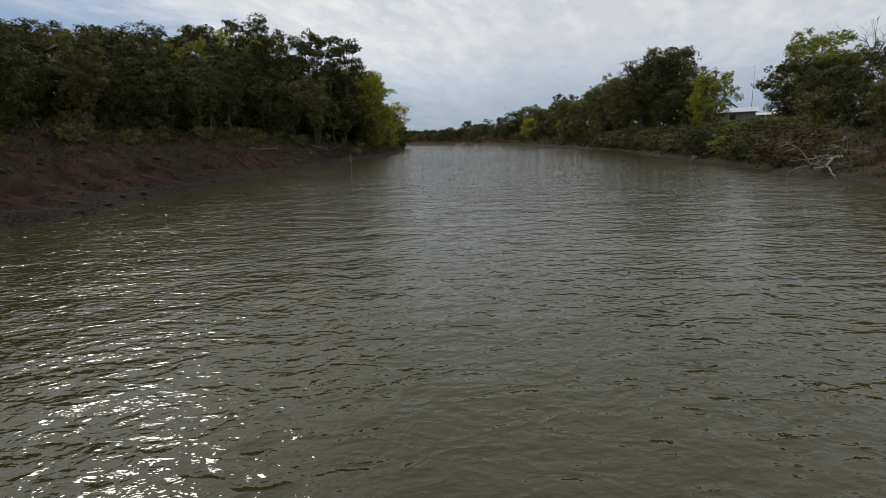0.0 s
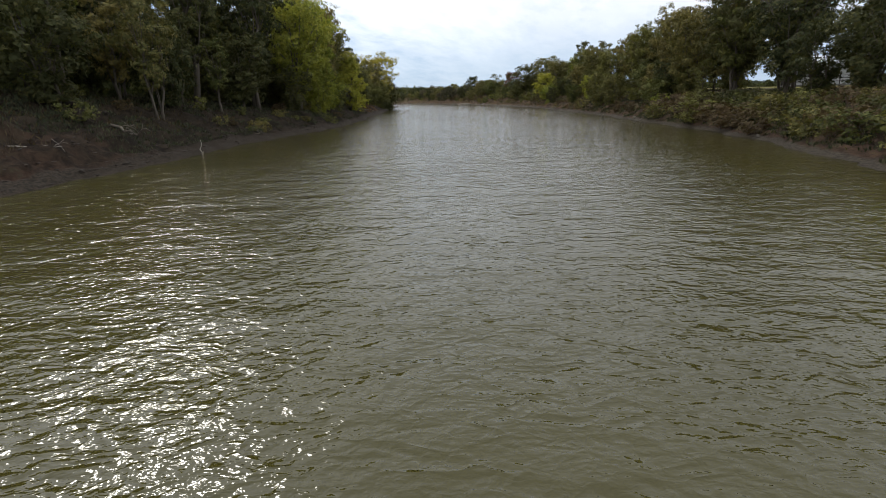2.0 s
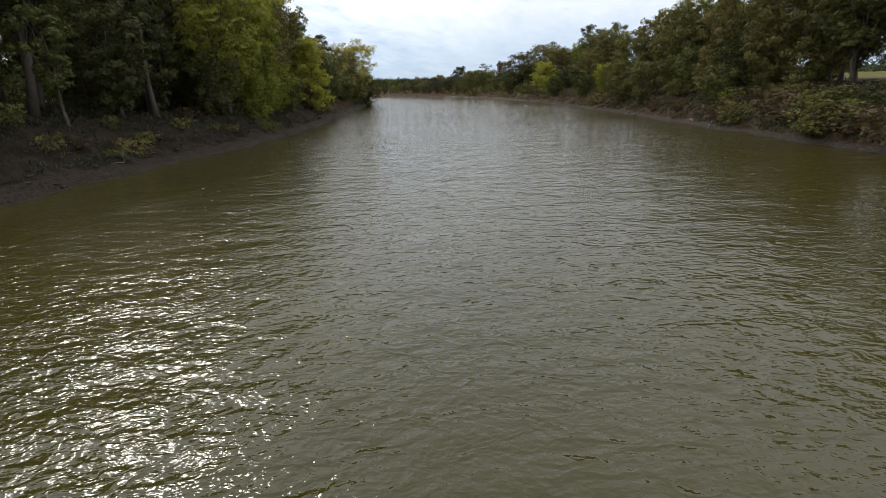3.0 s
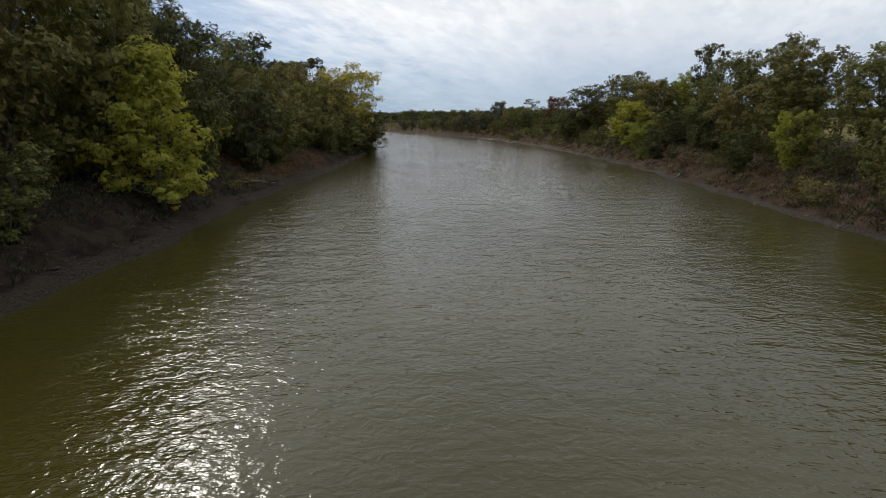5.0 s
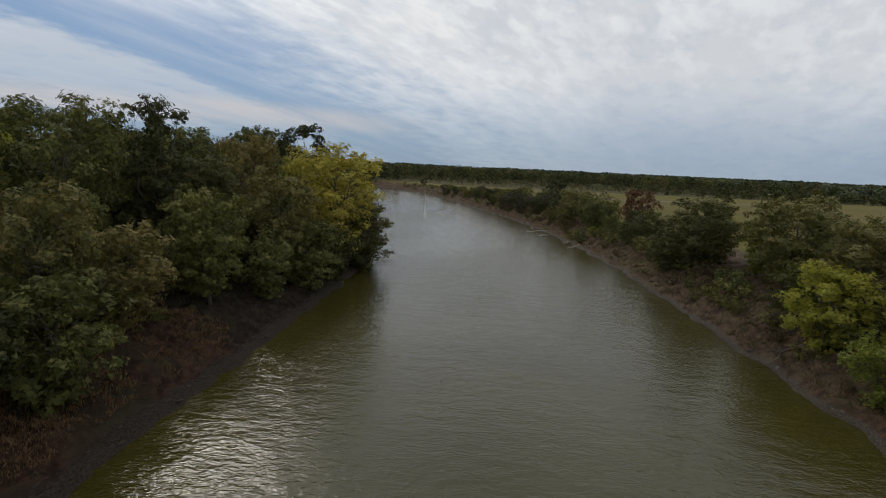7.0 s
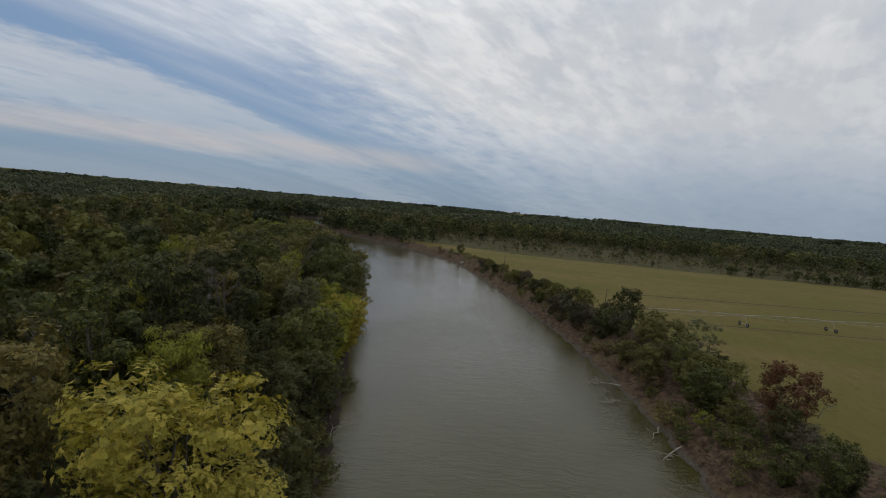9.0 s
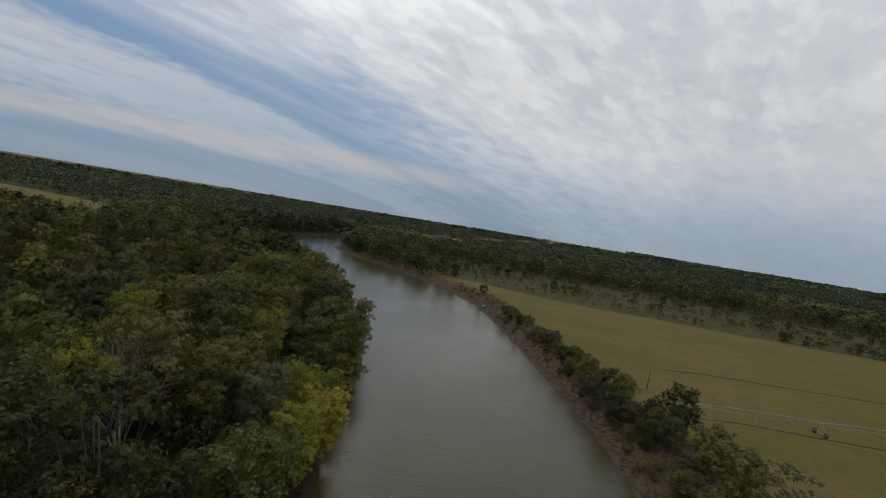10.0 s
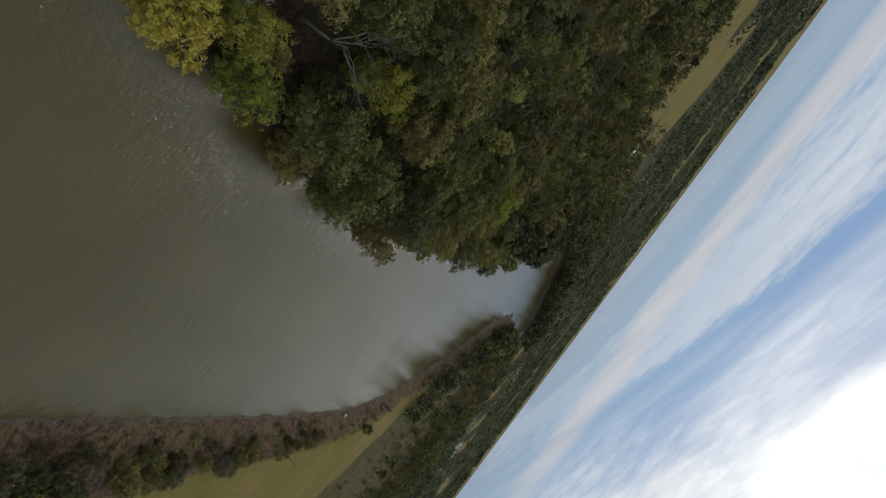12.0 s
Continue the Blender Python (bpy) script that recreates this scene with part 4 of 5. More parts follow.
def left_shrub(x, y, d):
    key = rng.choice(["shrub_a", "shrub_b", "shrub_a_dry", "shrub_b_dry", "shrub_b_olive"], p=[0.3, 0.25, 0.1, 0.15, 0.2])
    plant(key, x, y, rng.uniform(0.7, 1.7), rng.uniform(0.9, 1.3), group="shrubs along the bank", stand="on the sloping earth bank")


scatter(70, (20, 60, 46, 135, 1), (1.0, 8), 1.9, hanging_brush)
scatter(96, (15, 70, 20, 345, 1), (1.6, 12), 2.2, bank_shrub)
scatter(95, (-100, 45, 335, 600, 1), (2.5, 14), 2.6, bank_shrub)
scatter(70, (-60, 0, 30, 330, -1), (7, 15), 2.4, left_shrub)
scatter(20, (-120, -20, 320, 480, -1), (3, 9), 3.0, left_shrub)
scatter(26, (-40, 0, 112, 200, -1), (2.2, 8), 2.0, left_shrub)


# ---------------- woods further off ----------------
def woods(name, places, count, size, mat, seed, label, ruffle=0.45, rise_=0.5):
    """Many crowns and trunks as one body of foliage; places: x, y, height, radius."""
    r = np.random.RandomState(seed)
    V, F, at, tones = [], [], 0, []
    base = land([p[0] for p in places], [p[1] for p in places])[0]
    for (x, y, h, w), z in zip(places, base):
        blobs = []
        for k in range(7):
            a, far = 2.4 * k + r.uniform(0, 1), w * r.uniform(0.25, 0.75) * (k > 0)
            rise = h * (0.86 - 0.36 * (far / w) ** 1.5 + r.uniform(-0.06, 0.06))
            b = w * r.uniform(0.36, 0.52)
            blobs.append((x + math.cos(a) * far, y + math.sin(a) * far, z + rise, b, b, min(b * 0.85, h * 0.22)))
        blobs.append((x, y, z + h * 0.36, w * 0.72, w * 0.72, h * 0.32))
        if count > 200:
            v, f = tufted(r, blobs, count, size * h / 15, tufts=10, inner=0.12)
        else:
            v, f = leaves(r, blobs, count, size * h / 15, shell=0.16, ruffle=ruffle, rise=rise_)
        V.append(v)
        F.append(f + at)
        at += len(v)
        tones.append(np.full(len(v), np.clip(r.normal(0, 0.5), -0.9, 1.0)))
    ob = new(name, mesh_of(name, np.concatenate(V), np.concatenate(F), [mat]))
    spread(ob.data, "tone", np.concatenate(tones))
    return tagged(ob, label, "woods", kind="stuff")


def wooded(x, y):
    """Where woods stand, away from the near trees."""
    z, d, s = land(x, y)
    mown, scrub, clear = meadow(x, y)
    near_left = (s < 0) & (y > 5) & (y < 545) & (d < 130) & (x > -270)
    near_right = (s > 0) & (y > -60) & (y < 640) & (x < 480)
    return (d > 6) & ~mown & ~scrub & ~clear & ~near_left & ~near_right


def place_crowns(x0, x1, y0, y1, gap, seed, lo=10, hi=17, keep=None):
    r = np.random.RandomState(seed)
    gx_, gy_ = np.meshgrid(np.arange(x0, x1, gap), np.arange(y0, y1, gap))
    px = gx_.ravel() + r.uniform(-0.45, 0.45, gx_.size) * gap
    py = gy_.ravel() + r.uniform(-0.45, 0.45, gx_.size) * gap
    ok = wooded(px, py)
    if keep is not None:
        ok &= keep(px, py)
    h = r.uniform(lo, hi, px.size)
    return [(a, b, c, gap * 0.62) for a, b, c in zip(px[ok], py[ok], h[ok])]


def seen_ahead(x, y):
    a = np.degrees(np.arctan2(-(x - 5), y - 180))
    return (a > -52) & (a < 88)


deep = []
px, py = rng.uniform(-270, 0, 9000), rng.uniform(5, 560, 9000)
_, d_, s_ = land(px, py)
for x, y, far in zip(px.tolist(), py.tolist(), d_.tolist()):
    if 34 < far < 135 and x < -20 and len(deep) < 380 and roomy(x, y, 8.8):
        deep.append((x, y, wood_height(y) * rng.uniform(0.6, 1.15), rng.uniform(4.0, 6.2)))
cut = len(deep) // 16
for i in range(16):
    mt = (LEAF_WOOD, LEAF_WOOD_DARK, LEAF_WOOD_OLIVE, LEAF_WOOD, LEAF_WOOD_DARK, LEAF_WOOD_LIGHT)[i % 6]
    woods("woodland", deep[i * cut:(i + 1) * cut], 1300, 0.62, mt, 70 + i, "mixed green canopy deep in the river wood")
low_wood = []
px, py = rng.uniform(-150, 0, 6000), rng.uniform(20, 480, 6000)
_, d_, s_ = land(px, py)
for x, y, far, s in zip(px.tolist(), py.tolist(), d_.tolist(), s_.tolist()):
    if s < 0 and 17 < far < 75 and len(low_wood) < 420:
        low_wood.append((x, y, rng.uniform(4.5, 9.5), rng.uniform(2.6, 4.2)))
woods("underwood", low_wood, 120, 1.9, LEAF_WOOD_DARK, 77, "dark green saplings filling the river wood")
ring1 = place_crowns(-420, 520, 40, 1000, 10.5, 41, keep=lambda x, y: seen_ahead(x, y) & (np.hypot(x + 40, y - 420) < 560))
inland = place_crowns(-430, -60, -60, 420, 11.5, 45, 12, 19, keep=lambda x, y: ~seen_ahead(x, y))
woods("woodland", inland, 44, 2.9, LEAF_WOOD, 78, "mixed green canopy inland of the river wood")
r_ = np.random.RandomState(8)
r_.shuffle(ring1)
third = len(ring1) // 3
for i, mt in enumerate((LEAF_WOOD, LEAF_WOOD_DARK, LEAF_WOOD_OLIVE)):
    woods("woodland", ring1[i * third:(i + 1) * third], 92, 2.0, mt, 50 + i, "mixed green woodland canopy beyond the river")
ring2 = place_crowns(-1500, 1300, 100, 2300, 20, 42, 8, 12.5, keep=lambda x, y: seen_ahead(x, y) & (np.hypot(x + 40, y - 420) >= 560) & ~far_field(x, y))
woods("woodland", ring2[::2], 40, 3.9, LEAF_HAZED, 55, "dark green woodland in the distance", 0.5, 0.7)
woods("woodland", ring2[1::2], 40, 3.9, LEAF_HAZED, 65, "dark green woodland in the distance", 0.5, 0.7)
ring3 = place_crowns(-4300, 3600, 700, 4700, 62, 43, 11, 18, keep=lambda x, y: seen_ahead(x, y) & ((np.abs(x) > 1500) | (y > 2250)) & (np.hypot(x, y) < 4800) & ~far_field(x, y))
woods("woodland", ring3, 30, 11.0, LEAF_HAZED, 56, "woodland towards the horizon, haze tinted into its leaves", 0.5, 0.7)
bend = []
bx, by = r_.uniform(-420, -120, 6000), r_.uniform(480, 960, 6000)
_, d_, s_ = land(bx, by)
for x, y, far, s in zip(bx.tolist(), by.tolist(), d_.tolist(), s_.tolist()):
    if s < 0 and 5 < far < 36 and len(bend) < 260 and roomy(x, y, 8.0):
        bend.append((x, y, r_.uniform(14, 20), r_.uniform(4.6, 6.4)))
woods("woodland", bend, 150, 2.1, LEAF_WOOD_DARK, 59, "dark green woodland along the river's bend")
far_bank = []
bx, by = r_.uniform(-300, -90, 5000), r_.uniform(628, 800, 5000)
_, d_, s_ = land(bx, by)
for x, y, far, s in zip(bx.tolist(), by.tolist(), d_.tolist(), s_.tolist()):
    if s > 0 and 3.5 < far < 30 and len(far_bank) < 110 and roomy(x, y, 7.0):
        far_bank.append((x, y, r_.uniform(7, 14), r_.uniform(3.6, 5.4)))
woods("woodland", far_bank, 150, 2.0, LEAF_WOOD_DARK, 61, "dark green trees along the far bank of the bend")
# unseen woods behind the starting point, added for the river's reflections
back = place_crowns(-260, 260, -420, 10, 13, 44, 12, 18)
woods("woodland", back, 40, 2.8, LEAF_HAZED, 57, "dark woodland downstream along both banks")
# hedge and scrub beyond the field
hx = np.random.RandomState(9)
field_edge = lambda x: np.interp(x, [-140, -130, -24, 80, 222, 700], [640, 652, 620, 628, 652, 720])
hedge, brush_ = [], []
for k in range(2100):
    x = hx.uniform(-160, 480)
    y = float(field_edge(x)) + 4 + 165 * hx.rand() ** 0.75
    clump = float(wave_noise(np.array([x]), np.array([y * 2.0]), 33, 60.0)[0])
    if clump > -0.15 or hx.rand() < 0.25:
        brush_.append((x, y, hx.uniform(1.2, 3.6) + max(0, clump) * 3.2, hx.uniform(1.3, 3.0)))
for k in range(190):
    x = 110 + 370 * hx.rand() ** 0.8
    hedge.append((x, float(field_edge(x)) + abs(hx.normal(0, 4)) + 1, hx.uniform(3.0, 6.5) + (hx.rand() ** 3) * 4, hx.uniform(2.4, 4.4)))
for k in range(110):
    x = hx.uniform(-150, 480)
    hedge.append((x, float(field_edge(x)) + 30 + 110 * hx.rand(), hx.uniform(4.0, 9.0), hx.uniform(2.6, 4.4)))
woods("scrub", brush_[::2], 34, 3.2, LEAF_WOOD_OLIVE, 58, "olive scrub bushes beyond the field")
woods("scrub", brush_[1::2], 34, 3.2, LEAF_BROWN, 63, "grey-brown bare scrub beyond the field")
woods("hedge", hedge, 100, 2.6, LEAF_WOOD_DARK, 60, "dark green hedge along the far side of the field")


# ---------------- growth on the banks ----------------
RUST = leaf("rusty_brush", (0.125, 0.072, 0.042), (0.17, 0.098, 0.054), (0.12, 0.094, 0.044), 0.2, 0)


def bank_growth(name, boxes, size, mats, seed, label, patch, thin=(0.12, 0.4)):
    """Weeds and grass hugging the slope, in patches, as one body."""
    r = np.random.RandomState(seed)
    X, Y, Z = [], [], []
    for x0, x1, y0, y1, side, d0, d1, n_ in boxes:
        px, py = r.uniform(x0, x1, n_ * 14), r.uniform(y0, y1, n_ * 14)
        z, d, s = land(px, py)
        ok = (s == side) & (d > d0) & (d < d1) & (wave_noise(px, py, patch, 7.0) + 0.5 * wave_noise(px, py, patch + 1, 2.3) > -0.1)
        idx = np.where(ok)[0][:n_]
        X.append(px[idx]), Y.append(py[idx]), Z.append(z[idx])
    X, Y, Z = np.concatenate(X), np.concatenate(Y), np.concatenate(Z)
    k = len(X)
    hgt = size * r.uniform(0.5, 1.5, k)
    a = r.uniform(0, 6.28, k)
    w = hgt * r.uniform(thin[0], thin[1], k)
    lx, ly = r.normal(0, 0.45, k) * hgt, r.normal(0, 0.45, k) * hgt
    c, s_ = np.cos(a) * w, np.sin(a) * w
    foot = np.stack([X, Y, Z - 0.05], 1)
    mid = foot + np.stack([lx * 0.4, ly * 0.4, hgt * 0.55], 1)
    tip = foot + np.stack([lx, ly, hgt], 1)
    wide = np.stack([c, s_, np.zeros(k)], 1)
    v = np.stack([foot - wide * 0.4, mid + wide, tip, mid - wide], 1).reshape(-1, 3)
    ob = new(name, mesh_of(name, v, np.arange(k * 4).reshape(-1, 4), mats))
    return tagged(ob, label, "grass", kind="stuff")


bank_growth("weeds", [(10, 75, 15, 345, 1, 0.8, 16, 44000), (-100, 45, 335, 620, 1, 1.2, 16, 12000)], 0.24, [GRASS_GREEN], 91, "green weeds on the cut bank", 101, (0.06, 0.2))
bank_growth("dry_grass", [(10, 75, 15, 345, 1, 1.0, 15, 12000), (-100, 45, 335, 620, 1, 1.0, 15, 10000), (-60, 0, 20, 110, -1, 4, 14, 3500), (-40, 0, 200, 300, -1, 4, 14, 2500)], 0.34, [GRASS_DRY], 92, "dry brown grass on the earth banks", 105, (0.05, 0.18))
bank_growth("brush", [(-60, 0, 20, 330, -1, 3.5, 20, 30000), (-120, -10, 300, 480, -1, 2, 12, 4000)], 0.34, [LEAF_DRY], 93, "dead brown brush under the trees", 109, (0.03, 0.1))
bank_growth("bank_weeds", [(-40, 0, 90, 215, -1, 1.6, 15, 34000), (-45, 0, 25, 95, -1, 6, 18, 9000), (20, 60, 100, 340, 1, 1.0, 12, 16000), (20, 60, 25, 205, 1, 0.5, 10, 26000)], 0.28, [LEAF_WEED], 95, "dark green weeds creeping over the earth bank", 117, (0.06, 0.2))
bank_growth("dry_brush", [(-28, -9, 204, 240, -1, 2.5, 12, 20000), (20, 60, 180, 345, 1, 1.0, 9, 14000), (-40, 45, 345, 480, 1, 1.0, 9, 9000)], 0.3, [RUST], 96, "reddish-brown dry brush on the slope", 121, (0.04, 0.12))
bank_growth("undergrowth", [(-70, 0, 20, 330, -1, 10, 26, 14000)], 0.6, [LEAF_WEED], 94, "dark green undergrowth along the wood", 113, (0.04, 0.13))


# ---------------- dead trees, snags and driftwood ----------------
BARE = {}


def dead_tree(x, y, height, seed, mat=GREY_WOOD, spread_=0.95, depth=5, lean=(0, 0), label="bare grey dead tree standing in the wood", base=None, turn=0):
    key = (seed, mat.name, depth)
    if key not in BARE:
        BARE[key] = bare_tree(seed, 10.0, spread_, mat, depth)
    ob = new("dead_tree", BARE[key])
    k = height / 10.0 * 1.05
    ob.matrix_basis = Matrix.LocRotScale((x, y, ground(x, y) if base is None else base), Euler((radians(lean[0]), radians(lean[1]), radians(turn))), (k, k, k))
    return tagged(ob, label, "dead tree", "dead trees")


dead_tree(-38, 283, 17, 3, label="bare grey tree at the back of the point")
dead_tree(-46, 318, 21, 3, label="forked bare dead tree rising from the wood")
dead_tree(-51, 322, 20, 4, label="bare dead tree with twisted limbs in the wood")
dead_tree(-44, 303, 15, 5)
dead_tree(-57, 360, 19, 6, label="greyish bare dead tree in the wood")
dead_tree(-108, 366, 20, 7)
dead_tree(60.5, 268, 13.5, 8, label="bare dead tree with forked top above the bank")
dead_tree(61, 236, 13.5, 9)
dead_tree(41, 53, 9.0, 10, mat=BARK, lean=(4, -8), label="weathered dead tree beside the bank wood")
dead_tree(45.5, 355, 7, 11, lean=(5, 8), depth=3, label="leaning bare dead tree by the field")
dead_tree(56, 347, 5, 12, lean=(8, 14), depth=3, label="small leaning dead tree by the field")


def fallen(x, y, z, length, turn, tilt, seed, mat=PALE_WOOD, thick=0.16, twigs=5, label="bleached fallen trunk with broken limbs at the water's edge"):
    """A fallen trunk with limb stubs, lying at a slope: trunk and limbs are parts."""
    ran = random.Random(seed)
    ob = new("driftwood")
    T_ = Tubes(7)
    pts = crooked(ran, (0, 0, 0), (length, 0, 0), 6, 0.075)
    T_.limb(pts, [thick * (1.15 - 0.8 * i / 6) for i in range(7)])
    part("trunk", T_.mesh("trunk", mat), ob)
    for k in range(twigs):
        i = ran.randint(2, 6)
        d = Vector((ran.uniform(0.2, 1), ran.uniform(-1, 1), ran.uniform(-0.15, 0.9))).normalized() * length * ran.uniform(0.2, 0.5)
        L_ = Tubes(5)
        mid = pts[i] + d * 0.5 + Vector((0, 0, ran.uniform(-0.1, 0.2)))
        mid += Vector((ran.uniform(-1, 1), ran.uniform(-1, 1), ran.uniform(-0.6, 1))) * d.length * 0.13
        end = pts[i] + d + Vector((0, 0, -d.length * ran.uniform(0.0, 0.35)))
        L_.limb([pts[i], pts[i].lerp(mid, 0.5) + Vector((0, 0, d.length * 0.05)), mid, mid.lerp(end, 0.55) + Vector((0, 0, d.length * 0.06)), end], [thick * 0.45, thick * 0.38, thick * 0.28, thick * 0.18, 0.012])
        for q in range(2):
            e = Vector((ran.uniform(-1, 1), ran.uniform(-1, 1), ran.uniform(-0.2, 0.8))) * length * 0.14
            L_.limb([mid, mid + e], [thick * 0.2, 0.012])
        part("limb", L_.mesh("limb", mat), ob)
    ob.matrix_basis = pose(x, y, z, 0, -tilt, turn)
    return tagged(ob, label, "driftwood", "driftwood along the banks")


fallen(35.2, 42.5, 1.9, 8.6, 199, -9, 21, mat=PALE_WOOD, thick=0.17, twigs=10, label="large bleached fallen tree sprawled over the bank")
fallen(34.5, 45, 1.4, 5.0, 215, -8, 22, mat=GREY_WOOD, thick=0.08, twigs=6)
fallen(33, 38.5, 1.2, 4.0, 172, -7, 23, mat=GREY_WOOD, thick=0.07, twigs=5)
fallen(36.8, 67, 1.5, 5.0, 205, -12, 24, thick=0.17, twigs=3, label="grey fallen log sliding into the water")
fallen(37.3, 71, 1.7, 4.2, 222, -16, 25, thick=0.13, twigs=2, label="grey fallen log sliding into the water")
fallen(24.5, 361, 0.7, 6.0, 170, -5, 26, thick=0.16, twigs=5, label="pale forked driftwood in the shallows")
fallen(23.5, 352, 0.5, 4.5, 205, -4, 27, thick=0.12, twigs=3)
fallen(31.5, 334, 0.6, 6.5, 235, -4, 28, thick=0.15, twigs=4)
fallen(29, 341, 0.6, 5.5, 250, -4, 29, thick=0.12, twigs=3)
fallen(-14, 473, 0.6, 5.0, 185, -5, 30, mat=DARK_WOOD, thick=0.2, twigs=4, label="dark snag lying in the shallows")
fallen(-17, 299, 0.7, 5.0, -20, 2, 31, mat=DARK_WOOD, thick=0.14, twigs=9, label="dark branching snag standing in the water")
fallen(-16, 297, 1.4, 4.0, -35, -14, 32, mat=PALE_WOOD, thick=0.1, twigs=6, label="pale drooping branches over the water")
fallen(-16, 199, ground(-16, 199) + 0.15, 5.5, 15, -2, 33, mat=DARK_WOOD, thick=0.2, twigs=2, label="dark fallen log on the earth bank")
fallen(-20, 84, ground(-20, 84) + 0.05, 3.2, 30, -4, 34, thick=0.05, twigs=2, label="pale fallen branch on the earth bank")
fallen(-19, 94, ground(-19, 94) + 0.1, 4.0, -30, -12, 35, mat=DARK_WOOD, thick=0.12, twigs=5, label="dark brushy branches at the water's edge")
fallen(-22, 72, ground(-22, 72) + 0.1, 4.0, 50, -3, 36, mat=DARK_WOOD, thick=0.12, twigs=3, label="dark fallen branch on the earth bank")
fallen(-15.5, 118, ground(-15.5, 118) + 0.1, 3.0, -60, -14, 37, mat=DARK_WOOD, thick=0.09, twigs=4, label="dark brushy branches at the water's edge")
fallen(-22, 309, 0.9, 7.0, 80, 12, 38, thick=0.12, twigs=3, label="pale leaning dead trunk at the water's edge")
fallen(47, 126, 3.0, 4.5, 160, -25, 39, thick=0.1, twigs=2, label="pale fallen branch on the earth bank")
fallen(46, 250, 2.6, 5.0, 200, -25, 40, mat=DARK_WOOD, thick=0.13, twigs=5, label="dark roots and branches on the cut bank")
fallen(32, 371, 2.6, 4.0, 140, -8, 41, thick=0.1, twigs=2, label="pale fallen branch on the earth bank")
fallen(35.8, 216.2, 0.02, 1.6, 120, 0, 42, thick=0.07, twigs=1, label="short pale stick afloat on the river")
fallen(-4.5, 230.7, 0.03, 1.3, 20, 4, 43, mat=DARK_WOOD, thick=0.07, twigs=1, label="short dark stick afloat on the river")
fallen(-13.3, 97.5, -0.3, 1.7, 90, 82, 44, thick=0.06, twigs=1, label="pale stake standing at the water's edge")

stone = bmesh.new()
bmesh.ops.create_icosphere(stone, subdivisions=2, radius=1.0)
for vert in stone.verts:
    vert.co *= 0.8 + 0.3 * noise.noise(vert.co * 1.7)
stone_mesh = bpy.data.meshes.new("rock")
stone.to_mesh(stone_mesh)
stone.free()
WHITE_STONE = plain("white_stone", (0.50, 0.48, 0.44), (0.66, 0.64, 0.60), 0.85, 1.0)
GREY_STONE = plain("grey_stone", (0.07, 0.06, 0.05), (0.16, 0.14, 0.115), 0.9, 1.5)
stone_mesh.materials.append(WHITE_STONE)
rock = new("rock", stone_mesh)
rock.matrix_basis = Matrix.LocRotScale((-52.5, 556, ground(-52.5, 556) + 0.5), Euler((0.2, 0.1, 0.7)), (1.6, 1.1, 0.9))
tagged(rock, "large whitish block lying on the bank", "rock")
grey_mesh = recoloured(stone_mesh, GREY_STONE)
rr = np.random.RandomState(12)
px, py = rr.uniform(-40, 46, 6000), rr.uniform(90, 500, 6000)
z_, d_, s_ = land(px, py)
pick = np.where((d_ > 0.0) & (d_ < 0.9) & (s_ > 0))[0][:110]
for i in pick:
    k = rr.uniform(0.1, 0.34)
    ob = new("rock", grey_mesh)
    ob.matrix_basis = Matrix.LocRotScale((px[i], py[i], z_[i] + k * 0.2), Euler(tuple(rr.uniform(0, 6, 3))), (k * rr.uniform(1, 1.9), k, k * 0.7))
    tagged(ob, "grey muddy stone at the waterline", "rock", "stones along the waterline")


# clods and root lumps on the broken earth of the banks
EARTH = plain("clay_clods", (0.012, 0.009, 0.007), (0.045, 0.031, 0.021), 0.95, 2.0, bump=0.06)
px, py = rr.uniform(-40, -5, 30000), rr.uniform(24, 320, 30000)
z_, d_, s_ = land(px, py)
pick = np.where((d_ > 0.1) & (d_ < 9) & (s_ < 0) & (rr.rand(len(px)) < np.interp(d_, [0, 2, 9], [1.0, 0.7, 0.25])))[0][:4200]
lump = bmesh.new()
bmesh.ops.create_icosphere(lump, subdivisions=1, radius=1.0)
lv, lf = np.array([tuple(q.co) for q in lump.verts]), np.array([[q.index for q in f.verts] for f in lump.faces])
lump.free()
k = 0.04 + 0.12 * rr.rand(len(pick)) ** 3
w = rr.normal(0, 0.5, len(pick))
bumps = lv[None] * (1 + 0.25 * rr.normal(size=(len(pick), len(lv), 1))) * (k[:, None, None] * np.array([1.0, 2.6, 0.5]))
turned = np.stack([bumps[..., 0] * np.cos(w)[:, None] - bumps[..., 1] * np.sin(w)[:, None], bumps[..., 0] * np.sin(w)[:, None] + bumps[..., 1] * np.cos(w)[:, None], bumps[..., 2]], -1)
turned += np.stack([px[pick], py[pick], z_[pick] - 0.15 * k], 1)[:, None]
clods = new("clods", mesh_of("clods", turned.reshape(-1, 3), (lf[None] + len(lv) * np.arange(len(pick))[:, None, None]).reshape(-1, 3), [EARTH]))
tagged(clods, "dark clay clods and roots on the broken bank", "earth", kind="stuff")


